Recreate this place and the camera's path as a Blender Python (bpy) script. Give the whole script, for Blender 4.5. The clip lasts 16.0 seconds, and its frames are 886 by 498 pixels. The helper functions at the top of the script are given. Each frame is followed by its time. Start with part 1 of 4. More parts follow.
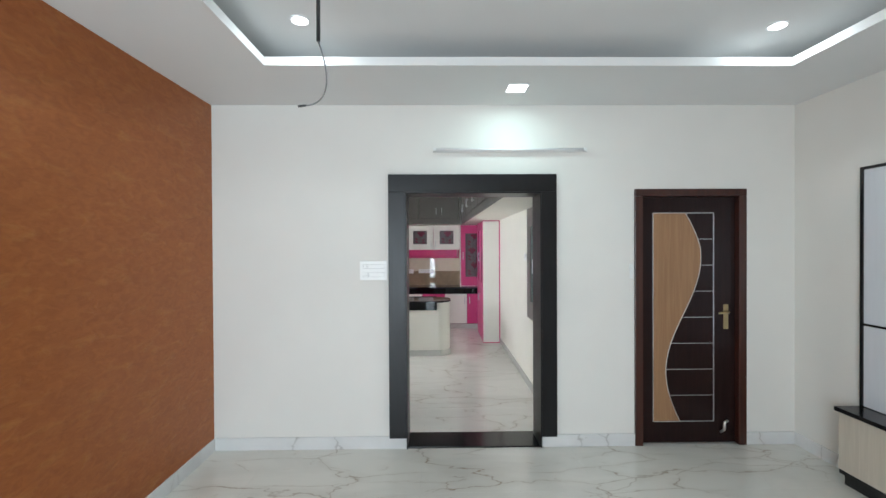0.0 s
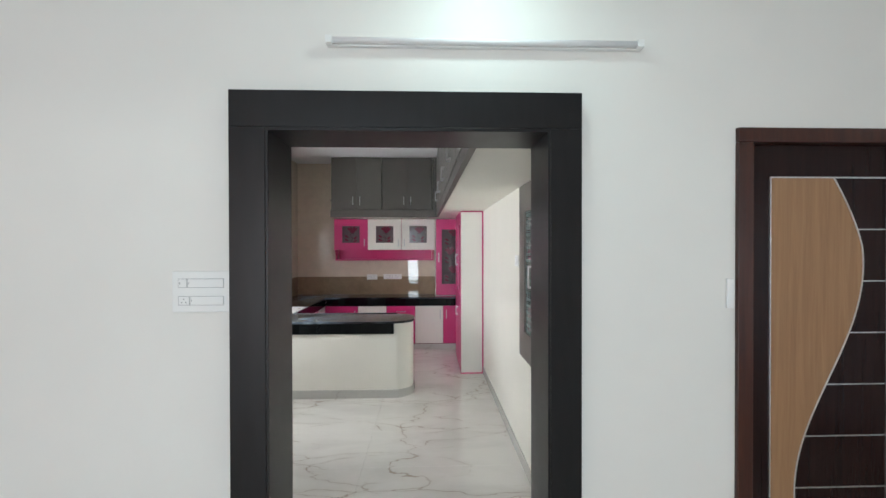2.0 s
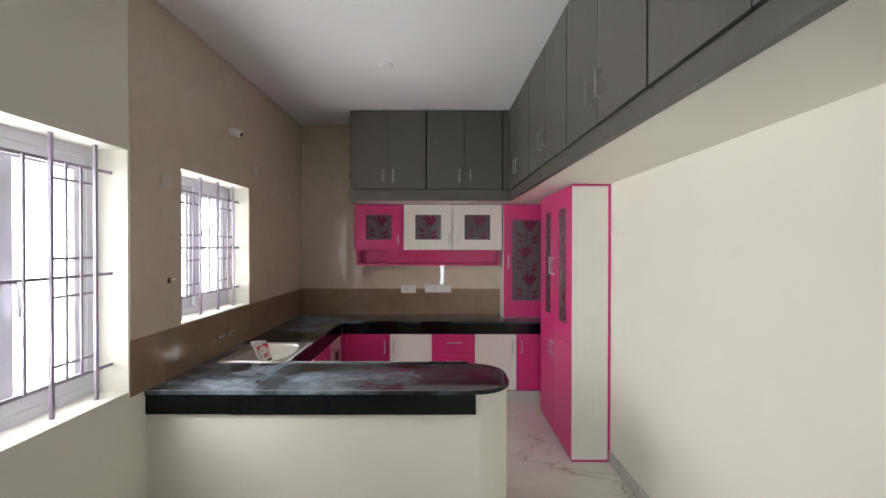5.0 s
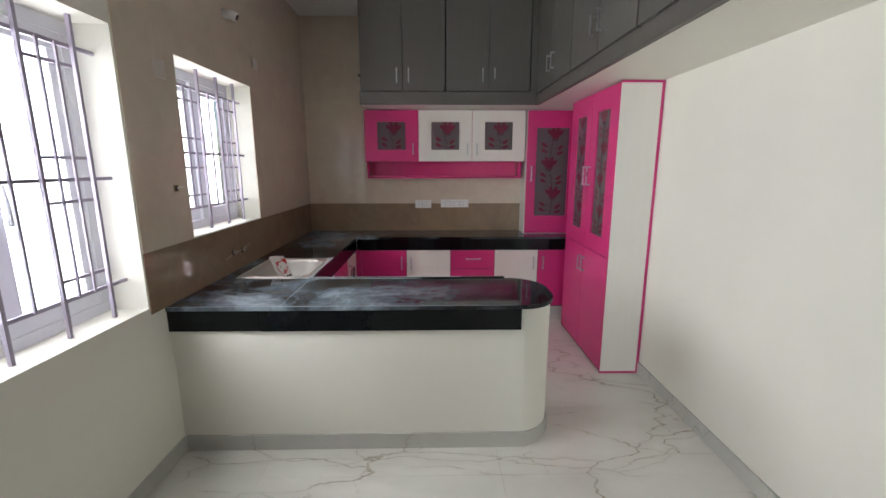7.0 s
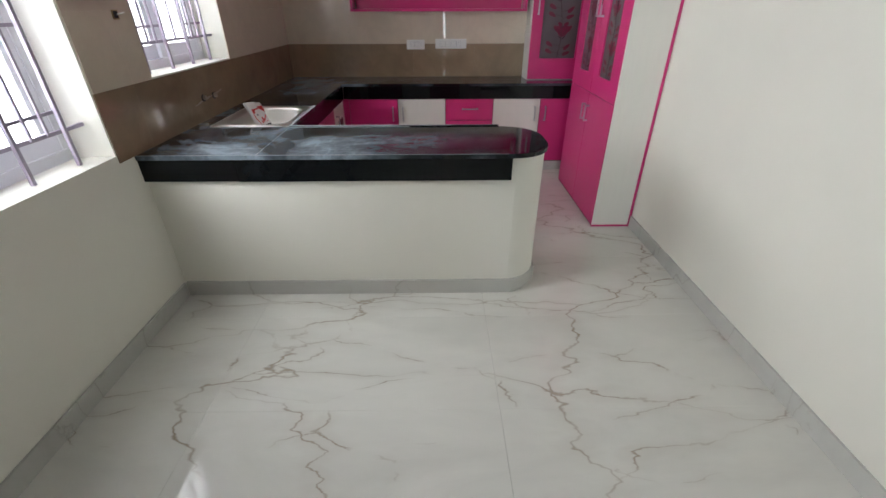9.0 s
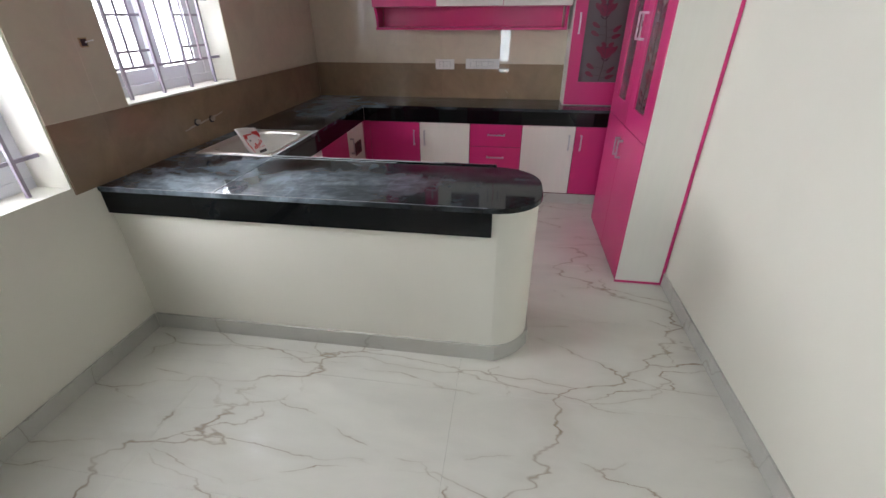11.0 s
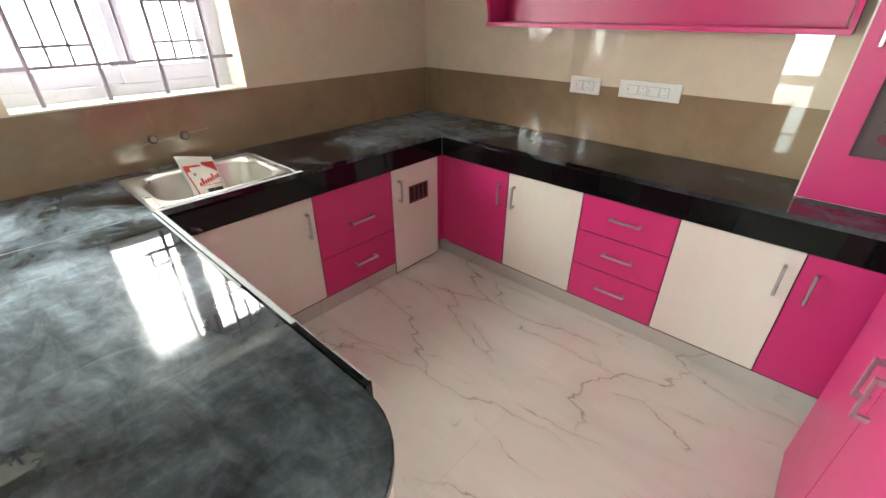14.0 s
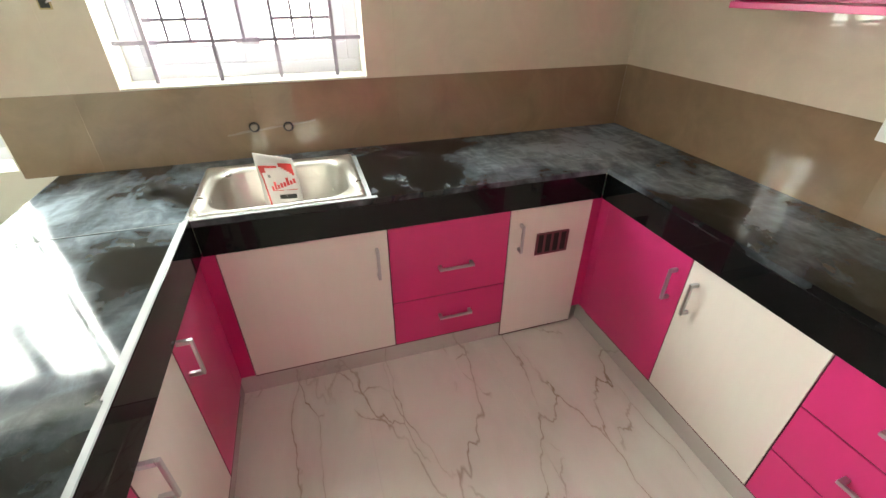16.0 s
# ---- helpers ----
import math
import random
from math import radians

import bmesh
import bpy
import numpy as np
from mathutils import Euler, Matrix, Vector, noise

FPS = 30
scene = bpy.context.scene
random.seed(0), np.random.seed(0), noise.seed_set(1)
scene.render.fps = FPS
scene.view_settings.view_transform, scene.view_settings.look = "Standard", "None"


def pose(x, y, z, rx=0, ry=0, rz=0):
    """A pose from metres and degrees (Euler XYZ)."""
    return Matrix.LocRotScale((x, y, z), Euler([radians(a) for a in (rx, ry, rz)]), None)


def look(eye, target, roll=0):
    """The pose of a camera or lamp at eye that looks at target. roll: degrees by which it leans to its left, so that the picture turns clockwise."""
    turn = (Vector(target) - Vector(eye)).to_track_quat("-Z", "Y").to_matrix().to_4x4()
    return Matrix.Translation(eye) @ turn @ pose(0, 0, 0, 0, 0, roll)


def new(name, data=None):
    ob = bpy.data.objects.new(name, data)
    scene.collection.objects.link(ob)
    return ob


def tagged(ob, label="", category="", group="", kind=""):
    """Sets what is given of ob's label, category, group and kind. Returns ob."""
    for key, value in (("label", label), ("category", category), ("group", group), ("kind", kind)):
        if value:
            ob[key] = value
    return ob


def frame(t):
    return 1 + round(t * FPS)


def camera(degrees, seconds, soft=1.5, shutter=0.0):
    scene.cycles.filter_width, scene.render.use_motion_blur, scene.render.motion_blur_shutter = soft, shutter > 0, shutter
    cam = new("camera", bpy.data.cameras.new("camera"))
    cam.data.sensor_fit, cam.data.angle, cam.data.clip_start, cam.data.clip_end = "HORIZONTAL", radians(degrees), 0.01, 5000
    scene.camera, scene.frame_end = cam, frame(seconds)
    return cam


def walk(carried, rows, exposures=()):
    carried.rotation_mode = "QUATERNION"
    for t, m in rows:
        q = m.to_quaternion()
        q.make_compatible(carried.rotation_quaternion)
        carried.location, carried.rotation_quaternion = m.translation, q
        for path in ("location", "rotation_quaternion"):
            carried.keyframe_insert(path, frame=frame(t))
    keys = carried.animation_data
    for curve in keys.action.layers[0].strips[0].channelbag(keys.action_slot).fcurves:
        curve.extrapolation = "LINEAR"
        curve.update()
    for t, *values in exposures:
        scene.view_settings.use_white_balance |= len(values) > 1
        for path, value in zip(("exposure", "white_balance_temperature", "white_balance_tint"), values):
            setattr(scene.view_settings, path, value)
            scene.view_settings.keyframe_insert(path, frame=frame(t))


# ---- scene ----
cam = camera(93.0, 16.0)
PATH = [
    (0, (0.088, 0.113, 1.647), (0.116, 2.113, 1.631), -0.3),
    (0.5, (0.192, 0.498, 1.618), (0.294, 2.496, 1.604), -0.3),
    (1, (0.359, 0.946, 1.628), (0.488, 2.942, 1.613), -0.3),
    (1.5, (0.421, 1.399, 1.629), (0.526, 3.397, 1.617), -0.1),
    (2, (0.455, 1.861, 1.624), (0.522, 3.859, 1.61), -0.1),
    (2.5, (0.428, 2.294, 1.613), (0.456, 4.293, 1.597), -0.1),
    (3, (0.345, 2.701, 1.614), (0.349, 4.701, 1.603), -0.1),
    (3.5, (0.308, 3.124, 1.608), (0.299, 5.124, 1.601), 0.1),
    (4, (0.199, 3.522, 1.597), (0.18, 5.522, 1.592), 0.0),
    (4.2, (0.131, 3.665, 1.609), (0.122, 5.665, 1.603), 0.1),
    (6.3, (-0.354, 4.269, 1.598), (-0.334, 6.265, 1.477), -0.0),
    (6.5, (-0.372, 4.27, 1.582), (-0.338, 6.261, 1.398), 0.1),
    (7, (-0.363, 4.308, 1.519), (-0.326, 6.269, 1.131), -0.0),
    (7.5, (-0.349, 4.35, 1.456), (-0.314, 6.245, 0.818), -0.1),
    (8, (-0.348, 4.371, 1.412), (-0.314, 6.176, 0.551), -0.0),
    (8.2, (-0.345, 4.376, 1.397), (-0.3, 6.146, 0.467), 0.0),
    (10.3, (-0.052, 4.43, 1.515), (-0.173, 6.144, 0.492), -0.3),
    (10.5, (-0.01, 4.505, 1.498), (-0.164, 6.231, 0.5), -0.2),
    (11, (0.12, 4.789, 1.498), (-0.148, 6.517, 0.527), -0.3),
    (11.5, (0.313, 5.065, 1.483), (-0.088, 6.773, 0.522), -0.4),
    (12, (0.512, 5.346, 1.478), (-0.044, 7.013, 0.521), -0.4),
    (12.5, (0.609, 5.719, 1.472), (-0.117, 7.318, 0.514), -0.4),
    (13, (0.682, 6.049, 1.467), (-0.207, 7.559, 0.502), -0.3),
    (13.5, (0.699, 6.331, 1.466), (-0.325, 7.747, 0.492), 0.0),
    (14, (0.58, 6.555, 1.464), (-0.591, 7.844, 0.481), -0.0),
    (14.5, (0.513, 6.772, 1.456), (-0.801, 7.909, 0.466), -0.1),
    (15, (0.467, 7.003, 1.466), (-0.974, 7.962, 0.466), -0.0),
    (15.5, (0.325, 7.183, 1.437), (-1.231, 7.928, 0.424), -0.1),
    (16, (0.206, 7.311, 1.453), (-1.411, 7.823, 0.392), 0.1),
]
EXPOSURES = [(0, -0.40, 6150, 9), (2.5, -0.42, 6300, 10), (3.0, -0.04, 6500, 10), (3.5, 0.05, 6600, 10), (4.2, -0.42, 6600, 10), (6.3, -0.64, 6450, 10), (8.0, -0.68, 6250, 9), (11, -0.58, 6300, 10), (12.5, -0.32, 6450, 9), (13.5, 0.0, 6750, 5), (14.0, 0.44, 6950, 1), (14.5, 0.57, 7100, -3), (16, 0.78, 7000, -3)]
walk(cam, [(t, look(eye, target, roll)) for t, eye, target, roll in PATH], EXPOSURES)

# ---- light ----
world = bpy.data.worlds.new("sky")
scene.world = world
world.use_nodes = True
wn = world.node_tree.nodes
sky = wn.new("ShaderNodeTexSky")
sky.sky_type = "NISHITA"
sky.sun_disc = False
sky.sun_elevation, sky.sun_rotation = radians(55), radians(200)
world.node_tree.links.new(sky.outputs["Color"], wn["Background"].inputs["Color"])
wn["Background"].inputs["Strength"].default_value = 0.12

sun_data = bpy.data.lights.new("sun", "SUN")
sun_data.energy, sun_data.angle, sun_data.color = 1.0, radians(12), (1.0, 0.96, 0.9)
sun = new("sun", sun_data)
sun.matrix_basis = look((6, -9, 14), (0, 0, 0))


def window_light(name, at, toward, width, height, watts, colour):
    """Sky light standing in a window's opening."""
    data = bpy.data.lights.new(name, "AREA")
    data.shape, data.size, data.size_y, data.energy, data.color = "RECTANGLE", width, height, watts, colour
    ob = new(name, data)
    ob.matrix_basis = look(at, toward)
    return ob


COOL = (0.965, 0.98, 1.0)
window_light("sky_light_dining", (-1.99, 5.766, 1.475), (0, 5.766, 1.475), 0.92, 1.24, 88, COOL)
window_light("sky_light_sink", (-1.99, 7.118, 1.604), (0, 7.118, 1.604), 0.9, 0.95, 62, COOL)
# added daylight from an unseen south side; its source and place are assumed
window_light("sky_light_unseen_south", (-0.82, -2.74, 1.27), (-0.82, 0, 1.27), 1.6, 2.3, 205, (0.82, 0.94, 1.0))


def ceiling_lamp(name, at, watts, size, colour):
    data = bpy.data.lights.new(name, "AREA")
    data.shape, data.size, data.energy, data.color = "SQUARE", size, watts, colour
    ob = new(name, data)
    ob.matrix_basis = look(at, (at[0], at[1] + 0.0001, 0))
    return ob


ceiling_lamp("panel_lamp_glow", (0.67, 3.145, 2.768), 4.2, 0.13, (0.72, 1.0, 0.95))
ceiling_lamp("spot_glow_west", (-0.70, 2.57, 2.945), 4, 0.1, (0.9, 1.0, 1.0))
ceiling_lamp("spot_glow_east", (2.14, 2.62, 2.945), 4, 0.1, (0.9, 1.0, 1.0))


# ---- materials ----
def principled(name, colour, rough=0.5, metal=0.0, coat=0.0):
    m = bpy.data.materials.new(name)
    m.use_nodes = True
    b = m.node_tree.nodes["Principled BSDF"]
    b.inputs["Base Color"].default_value = (*colour, 1)
    b.inputs["Roughness"].default_value = rough
    b.inputs["Metallic"].default_value = metal
    b.inputs["Coat Weight"].default_value = coat
    b.inputs["Coat Roughness"].default_value = 0.08
    return m, m.node_tree, b


def node(tree, kind, **values):
    n = tree.nodes.new(kind)
    for key, value in values.items():
        n.inputs[key.replace("_", " ")].default_value = value
    return n


def position(tree, stretch=(1, 1, 1)):
    geo = tree.nodes.new("ShaderNodeNewGeometry")
    mp = node(tree, "ShaderNodeMapping")
    mp.inputs["Scale"].default_value = stretch
    tree.links.new(geo.outputs["Position"], mp.inputs["Vector"])
    return mp.outputs["Vector"]


def noise_of(tree, vec, scale, detail=4.0, rough=0.55, distort=0.0):
    n = node(tree, "ShaderNodeTexNoise", Scale=scale, Detail=detail, Roughness=rough, Distortion=distort)
    tree.links.new(vec, n.inputs["Vector"])
    return n.outputs["Fac"]


def span(tree, value, a, b, lo=0.0, hi=1.0):
    n = tree.nodes.new("ShaderNodeMapRange")
    n.inputs["From Min"].default_value, n.inputs["From Max"].default_value = a, b
    n.inputs["To Min"].default_value, n.inputs["To Max"].default_value = lo, hi
    tree.links.new(value, n.inputs["Value"])
    return n.outputs["Result"]


def maths(tree, op, a, b=0.0):
    n = tree.nodes.new("ShaderNodeMath")
    n.operation = op
    for i, v in enumerate((a, b)):
        if isinstance(v, (int, float)):
            n.inputs[i].default_value = v
        else:
            tree.links.new(v, n.inputs[i])
    return n.outputs[0]


def mixed(tree, fac, a, b):
    n = tree.nodes.new("ShaderNodeMix")
    n.data_type = "RGBA"
    tree.links.new(fac, n.inputs["Factor"])
    for i, v in ((6, a), (7, b)):
        if isinstance(v, tuple):
            n.inputs[i].default_value = (*v, 1)
        else:
            tree.links.new(v, n.inputs[i])
    return n.outputs[2]


def relief(tree, b, height, strength, distance=0.002):
    n = node(tree, "ShaderNodeBump", Strength=strength, Distance=distance)
    tree.links.new(height, n.inputs["Height"])
    tree.links.new(n.outputs["Normal"], b.inputs["Normal"])


def paint(name, colour, rough=0.6, vary=0.05, bump=0.12):
    """Rolled emulsion: faint roller stipple and broad unevenness."""
    m, t, b = principled(name, colour, rough)
    p = position(t)
    big = span(t, noise_of(t, p, 1.3, 3), 0.3, 0.7)
    dark = tuple(c * (1 - vary) for c in colour)
    t.links.new(mixed(t, big, dark, colour), b.inputs["Base Color"])
    relief(t, b, noise_of(t, p, 160, 3), bump)
    return m


def laminate(name, colour, rough=0.35, grain=0.05, stretch=(12, 12, 1.5)):
    m, t, b = principled(name, colour, rough)
    p = position(t, stretch)
    g = span(t, noise_of(t, p, 3, 5), 0.3, 0.7)
    t.links.new(mixed(t, g, tuple(c * (1 - grain) for c in colour), tuple(min(1, c * (1 + grain)) for c in colour)), b.inputs["Base Color"])
    q = position(t)
    t.links.new(span(t, noise_of(t, q, 9, 4), 0.3, 0.7, rough - 0.015, rough + 0.02), b.inputs["Roughness"])
    return m


def marble(name, tone, rough, vein=(0.27, 0.20, 0.13), strength=0.9):
    """White vitrified tile with thin broken brown veins and soft grey clouds."""
    m, t, b = principled(name, tone, rough)
    p = position(t, (0.6, 1.6, 1))
    cloud = span(t, noise_of(t, p, 1.6, 5, 0.6, 0.6), 0.42, 0.78)
    base = mixed(t, cloud, tone, tuple(c * 0.84 for c in tone))
    lines = None
    for k, (scale, width, lo, hi, warp) in enumerate(((0.55, 0.007, 0.36, 0.46, 0.6), (1.0, 0.0085, 0.42, 0.52, 0.5), (2.1, 0.013, 0.48, 0.58, 0.4))):
        mp = node(t, "ShaderNodeMapping")
        mp.inputs["Location"].default_value = (3.7 * k + 1.3, 5.1 * k + 0.4, 0.0)
        mp.inputs["Rotation"].default_value = (0, 0, 0.3 - 0.3 * k)
        t.links.new(p, mp.inputs["Vector"])
        wob = node(t, "ShaderNodeTexNoise", Scale=scale * 2.4, Detail=5.0, Roughness=0.52)
        t.links.new(mp.outputs["Vector"], wob.inputs["Vector"])
        mul = t.nodes.new("ShaderNodeVectorMath")
        mul.operation = "MULTIPLY_ADD"
        t.links.new(wob.outputs["Color"], mul.inputs[0])
        mul.inputs[1].default_value = (warp / scale * 1.1, warp / scale * 1.1, 0)
        t.links.new(mp.outputs["Vector"], mul.inputs[2])
        vor = t.nodes.new("ShaderNodeTexVoronoi")
        vor.feature, vor.voronoi_dimensions = "DISTANCE_TO_EDGE", "2D"
        vor.inputs["Scale"].default_value = scale
        t.links.new(mul.outputs["Vector"], vor.inputs["Vector"])
        ridge = vor.outputs["Distance"]
        thick = span(t, noise_of(t, mp.outputs["Vector"], 5, 4), 0.35, 0.7, 0.4, 1.0)
        line = maths(t, "MULTIPLY", span(t, ridge, width * 0.9, width * 0.1), thick)
        halo = span(t, ridge, width * 7, 0.0, 0.0, 0.12)
        mask = span(t, noise_of(t, mp.outputs["Vector"], scale * 1.6, 3), lo, hi)
        both = maths(t, "MULTIPLY", maths(t, "MAXIMUM", line, halo), mask)
        lines = both if lines is None else maths(t, "MAXIMUM", lines, both)
    t.links.new(mixed(t, maths(t, "MULTIPLY", lines, strength), base, vein), b.inputs["Base Color"])
    t.links.new(span(t, noise_of(t, p, 7, 5), 0.35, 0.75, rough, rough + 0.025), b.inputs["Roughness"])
    return m


def glazed(name, colour, vary, rough=0.015):
    """Glossy ceramic wall tile with a drifting stone print."""
    m, t, b = principled(name, colour, rough)
    p = position(t)
    n = span(t, noise_of(t, p, 5, 6, 0.6, 1.0), 0.3, 0.75)
    info = t.nodes.new("ShaderNodeObjectInfo")
    r = span(t, info.outputs["Random"], 0, 1, -0.12, 0.12)
    t.links.new(mixed(t, maths(t, "ADD", n, r), tuple(c * (1 - vary) for c in colour), colour), b.inputs["Base Color"])
    b.inputs["IOR"].default_value = 1.6
    relief(t, b, noise_of(t, p, 2.2, 2), 0.03, 0.01)
    return m


def granite(name, dust, haze=0.2):
    """Polished black granite under smeared white cement dust."""
    m, t, b = principled(name, (0.012, 0.012, 0.014), 0.1)
    p = position(t)
    broad = span(t, noise_of(t, p, 1.7, 5, 0.6, 0.4), 0.40, 0.70)
    wipe = span(t, noise_of(t, position(t, (4, 9, 6)), 1.6, 8, 0.68, 0.9), 0.42, 0.74)
    cross = span(t, noise_of(t, position(t, (15, 5, 6)), 1.3, 6, 0.6, 1.4), 0.50, 0.72)
    fine = span(t, noise_of(t, p, 40, 5, 0.7), 0.5, 0.8)
    strokes = maths(t, "ADD", maths(t, "MULTIPLY", wipe, 0.6), maths(t, "MULTIPLY", cross, 0.32))
    sep = t.nodes.new("ShaderNodeSeparateXYZ")
    t.links.new(p, sep.inputs[0])
    westward = span(t, sep.outputs[0], -0.95, -0.1, 1.3, 0.4)  # stronger towards the west wall, weaker at the peninsula's end
    d = maths(t, "MULTIPLY", maths(t, "MULTIPLY", broad, westward), maths(t, "ADD", haze, strokes))
    d = maths(t, "MULTIPLY", maths(t, "ADD", d, maths(t, "MULTIPLY", fine, 0.05)), dust)
    stone = mixed(t, span(t, noise_of(t, p, 420, 2), 0.62, 0.72), (0.003, 0.0035, 0.004), (0.016, 0.019, 0.021))
    t.links.new(mixed(t, d, stone, (0.26, 0.315, 0.365)), b.inputs["Base Color"])
    t.links.new(span(t, d, 0, 0.6, 0.035, 0.17), b.inputs["Roughness"])
    b.inputs["Specular IOR Level"].default_value = 0.4
    return m


def wood(name, light, dark, rough=0.4, stretch=(14, 14, 0.7)):
    m, t, b = principled(name, light, rough)
    p = position(t, stretch)
    n = span(t, noise_of(t, p, 3.2, 7, 0.6, 0.5), 0.3, 0.7)
    t.links.new(mixed(t, n, dark, light), b.inputs["Base Color"])
    relief(t, b, n, 0.1)
    return m


def orange_texture():
    """Metallic textured accent paint with trowelled flecks of gold."""
    m, t, b = principled("orange_texture", (0.42, 0.13, 0.03), 0.42, 0.25)
    p = position(t, (1, 1, 2.2))
    n = noise_of(t, p, 13, 5, 0.6, 1.2)
    flake = span(t, noise_of(t, position(t, (1, 0.7, 2.4)), 7, 5, 0.6, 0.4), 0.54, 0.72)
    base = mixed(t, span(t, n, 0.3, 0.7), (0.31, 0.088, 0.018), (0.41, 0.128, 0.028))
    t.links.new(mixed(t, maths(t, "MULTIPLY", flake, 0.38), base, (0.50, 0.21, 0.05)), b.inputs["Base Color"])
    relief(t, b, maths(t, "ADD", n, flake), 0.35, 0.005)
    return m


def tartan():
    """Frosted glass with a printed dark green check."""
    m, t, b = principled("check_glass", (0.5, 0.58, 0.55), 0.08)
    geo = t.nodes.new("ShaderNodeNewGeometry")
    sep = t.nodes.new("ShaderNodeSeparateXYZ")
    t.links.new(geo.outputs["Position"], sep.inputs[0])

    def bars(axis, period, a, wide):
        f = maths(t, "FRACT", maths(t, "DIVIDE", maths(t, "ADD", sep.outputs[axis], a), period))
        return maths(t, "LESS_THAN", f, wide / period)

    cross = maths(t, "MAXIMUM", bars(2, 0.0455, 0.0, 0.0055), bars(2, 0.0455, 0.0135, 0.0055))
    up = maths(t, "MAXIMUM", bars(1, 0.062, 0.0, 0.013), bars(1, 0.062, 0.022, 0.011))
    c = mixed(t, maths(t, "MULTIPLY", up, 0.7), (0.27, 0.345, 0.32), (0.075, 0.11, 0.10))
    t.links.new(mixed(t, maths(t, "MULTIPLY", cross, 0.93), c, (0.012, 0.02, 0.02)), b.inputs["Base Color"])
    return m


def steel(name, rough=0.25, colour=(0.62, 0.61, 0.58), stretch=(2, 60, 2)):
    m, t, b = principled(name, colour, rough, 1.0)
    t.links.new(span(t, noise_of(t, position(t, stretch), 5, 4), 0.3, 0.7, rough * 0.9, rough * 1.15), b.inputs["Roughness"])
    return m


def clear_glass():
    m, t, b = principled("clear_glass", (1, 1, 1), 0.0)
    b.inputs["Transmission Weight"].default_value = 1.0
    b.inputs["IOR"].default_value = 1.45
    return m


def glow(name, colour, strength):
    m, t, b = principled(name, colour, 0.4)
    b.inputs["Emission Color"].default_value = (*colour, 1)
    b.inputs["Emission Strength"].default_value = strength
    return m


M_IVORY = paint("ivory_wall_paint", (0.83, 0.805, 0.72))
M_LIVING = paint("cream_wall_paint", (0.80, 0.78, 0.735))
M_CEILING = paint("white_ceiling_paint", (0.80, 0.80, 0.79), 0.7, 0.03)
M_COVE = paint("white_moulding_paint", (0.84, 0.84, 0.84), 0.5, 0.02)
M_ORANGE = orange_texture()
M_MARBLE = marble("white_marble_tile", (0.735, 0.72, 0.665), 0.012)
M_SKIRT = marble("grey_marble_skirting", (0.56, 0.55, 0.51), 0.18, (0.3, 0.27, 0.22), 0.7)
M_LIVSKIRT = marble("white_marble_skirting", (0.74, 0.74, 0.73), 0.12, (0.3, 0.28, 0.26), 0.8)
M_GROUT = paint("tile_grout", (0.62, 0.60, 0.56), 0.8)
M_TILE = glazed("beige_wall_tile", (0.69, 0.60, 0.475), 0.12)
M_BAND = glazed("brown_wall_tile", (0.32, 0.228, 0.145), 0.25)
M_GRANITE = granite("dusty_black_granite", 1.25, 0.5)
M_FASCIA = granite("black_granite_fascia", 0.06, 0.0)
M_FASCIA.node_tree.nodes["Principled BSDF"].inputs["Specular IOR Level"].default_value = 0.25
M_PINK = laminate("pink_laminate", (0.57, 0.027, 0.168), 0.3, 0.012)
M_WHITE = laminate("off_white_laminate", (0.79, 0.765, 0.70), 0.34, 0.012)
M_GREY = laminate("grey_laminate", (0.092, 0.085, 0.073), 0.42, 0.04)
M_SHOW = laminate("taupe_laminate", (0.15, 0.136, 0.122), 0.36, 0.02)
M_DARK = laminate("charcoal_laminate", (0.009, 0.0083, 0.009), 0.34, 0.15)
M_DARK.node_tree.nodes["Principled BSDF"].inputs["Specular IOR Level"].default_value = 0.3
# near-black colour standing in for shade in gaps and openings; tap rings too
M_GAP = laminate("shadow_gap", (0.02, 0.018, 0.018), 0.7)
# maroon edge banding that also paints the shade between and below the fronts
M_BANDING_SHADE = laminate("maroon_banding_and_shade", (0.10, 0.015, 0.03), 0.5)
M_CHROME = steel("brushed_chrome", 0.3, (0.55, 0.55, 0.56))
M_SINK = steel("stainless_steel", 0.3, (0.66, 0.64, 0.60), (3, 3, 3))
M_BRASS = steel("antique_brass", 0.35, (0.42, 0.33, 0.18))
M_GRILLE = paint("lilac_grey_grille_paint", (0.36, 0.32, 0.40), 0.45)
M_UPVC = paint("white_window_frame", (0.74, 0.75, 0.80), 0.35, 0.02, 0.03)
M_CHECK = tartan()
M_GLASS = clear_glass()
M_SMOKE, _t, _b = principled("smoky_printed_glass", (0.125, 0.097, 0.105), 0.1)
M_SMOKE.node_tree.nodes["Principled BSDF"].inputs["Specular IOR Level"].default_value = 0.25
M_ROSE, _t, _b = principled("crimson_print", (0.16, 0.013, 0.04), 0.25)
M_STEM, _t, _b = principled("dark_stem_print", (0.06, 0.02, 0.035), 0.25)
M_VENT, _t, _b = principled("maroon_vent_plastic", (0.17, 0.05, 0.065), 0.4)
M_PLASTIC, _t, _b = principled("white_switch_plastic", (0.82, 0.82, 0.80), 0.3)
M_BLANK, _t, _b = principled("dull_cream_plastic", (0.60, 0.55, 0.49), 0.45)
M_EDGE, _t, _b = principled("pale_grey_edge", (0.4, 0.4, 0.4), 0.5)
M_SLIT, _t, _b = principled("grey_switch_slit", (0.25, 0.25, 0.25), 0.5)
M_DOORFRAME = wood("reddish_teak", (0.065, 0.018, 0.010), (0.03, 0.008, 0.006), 0.3)
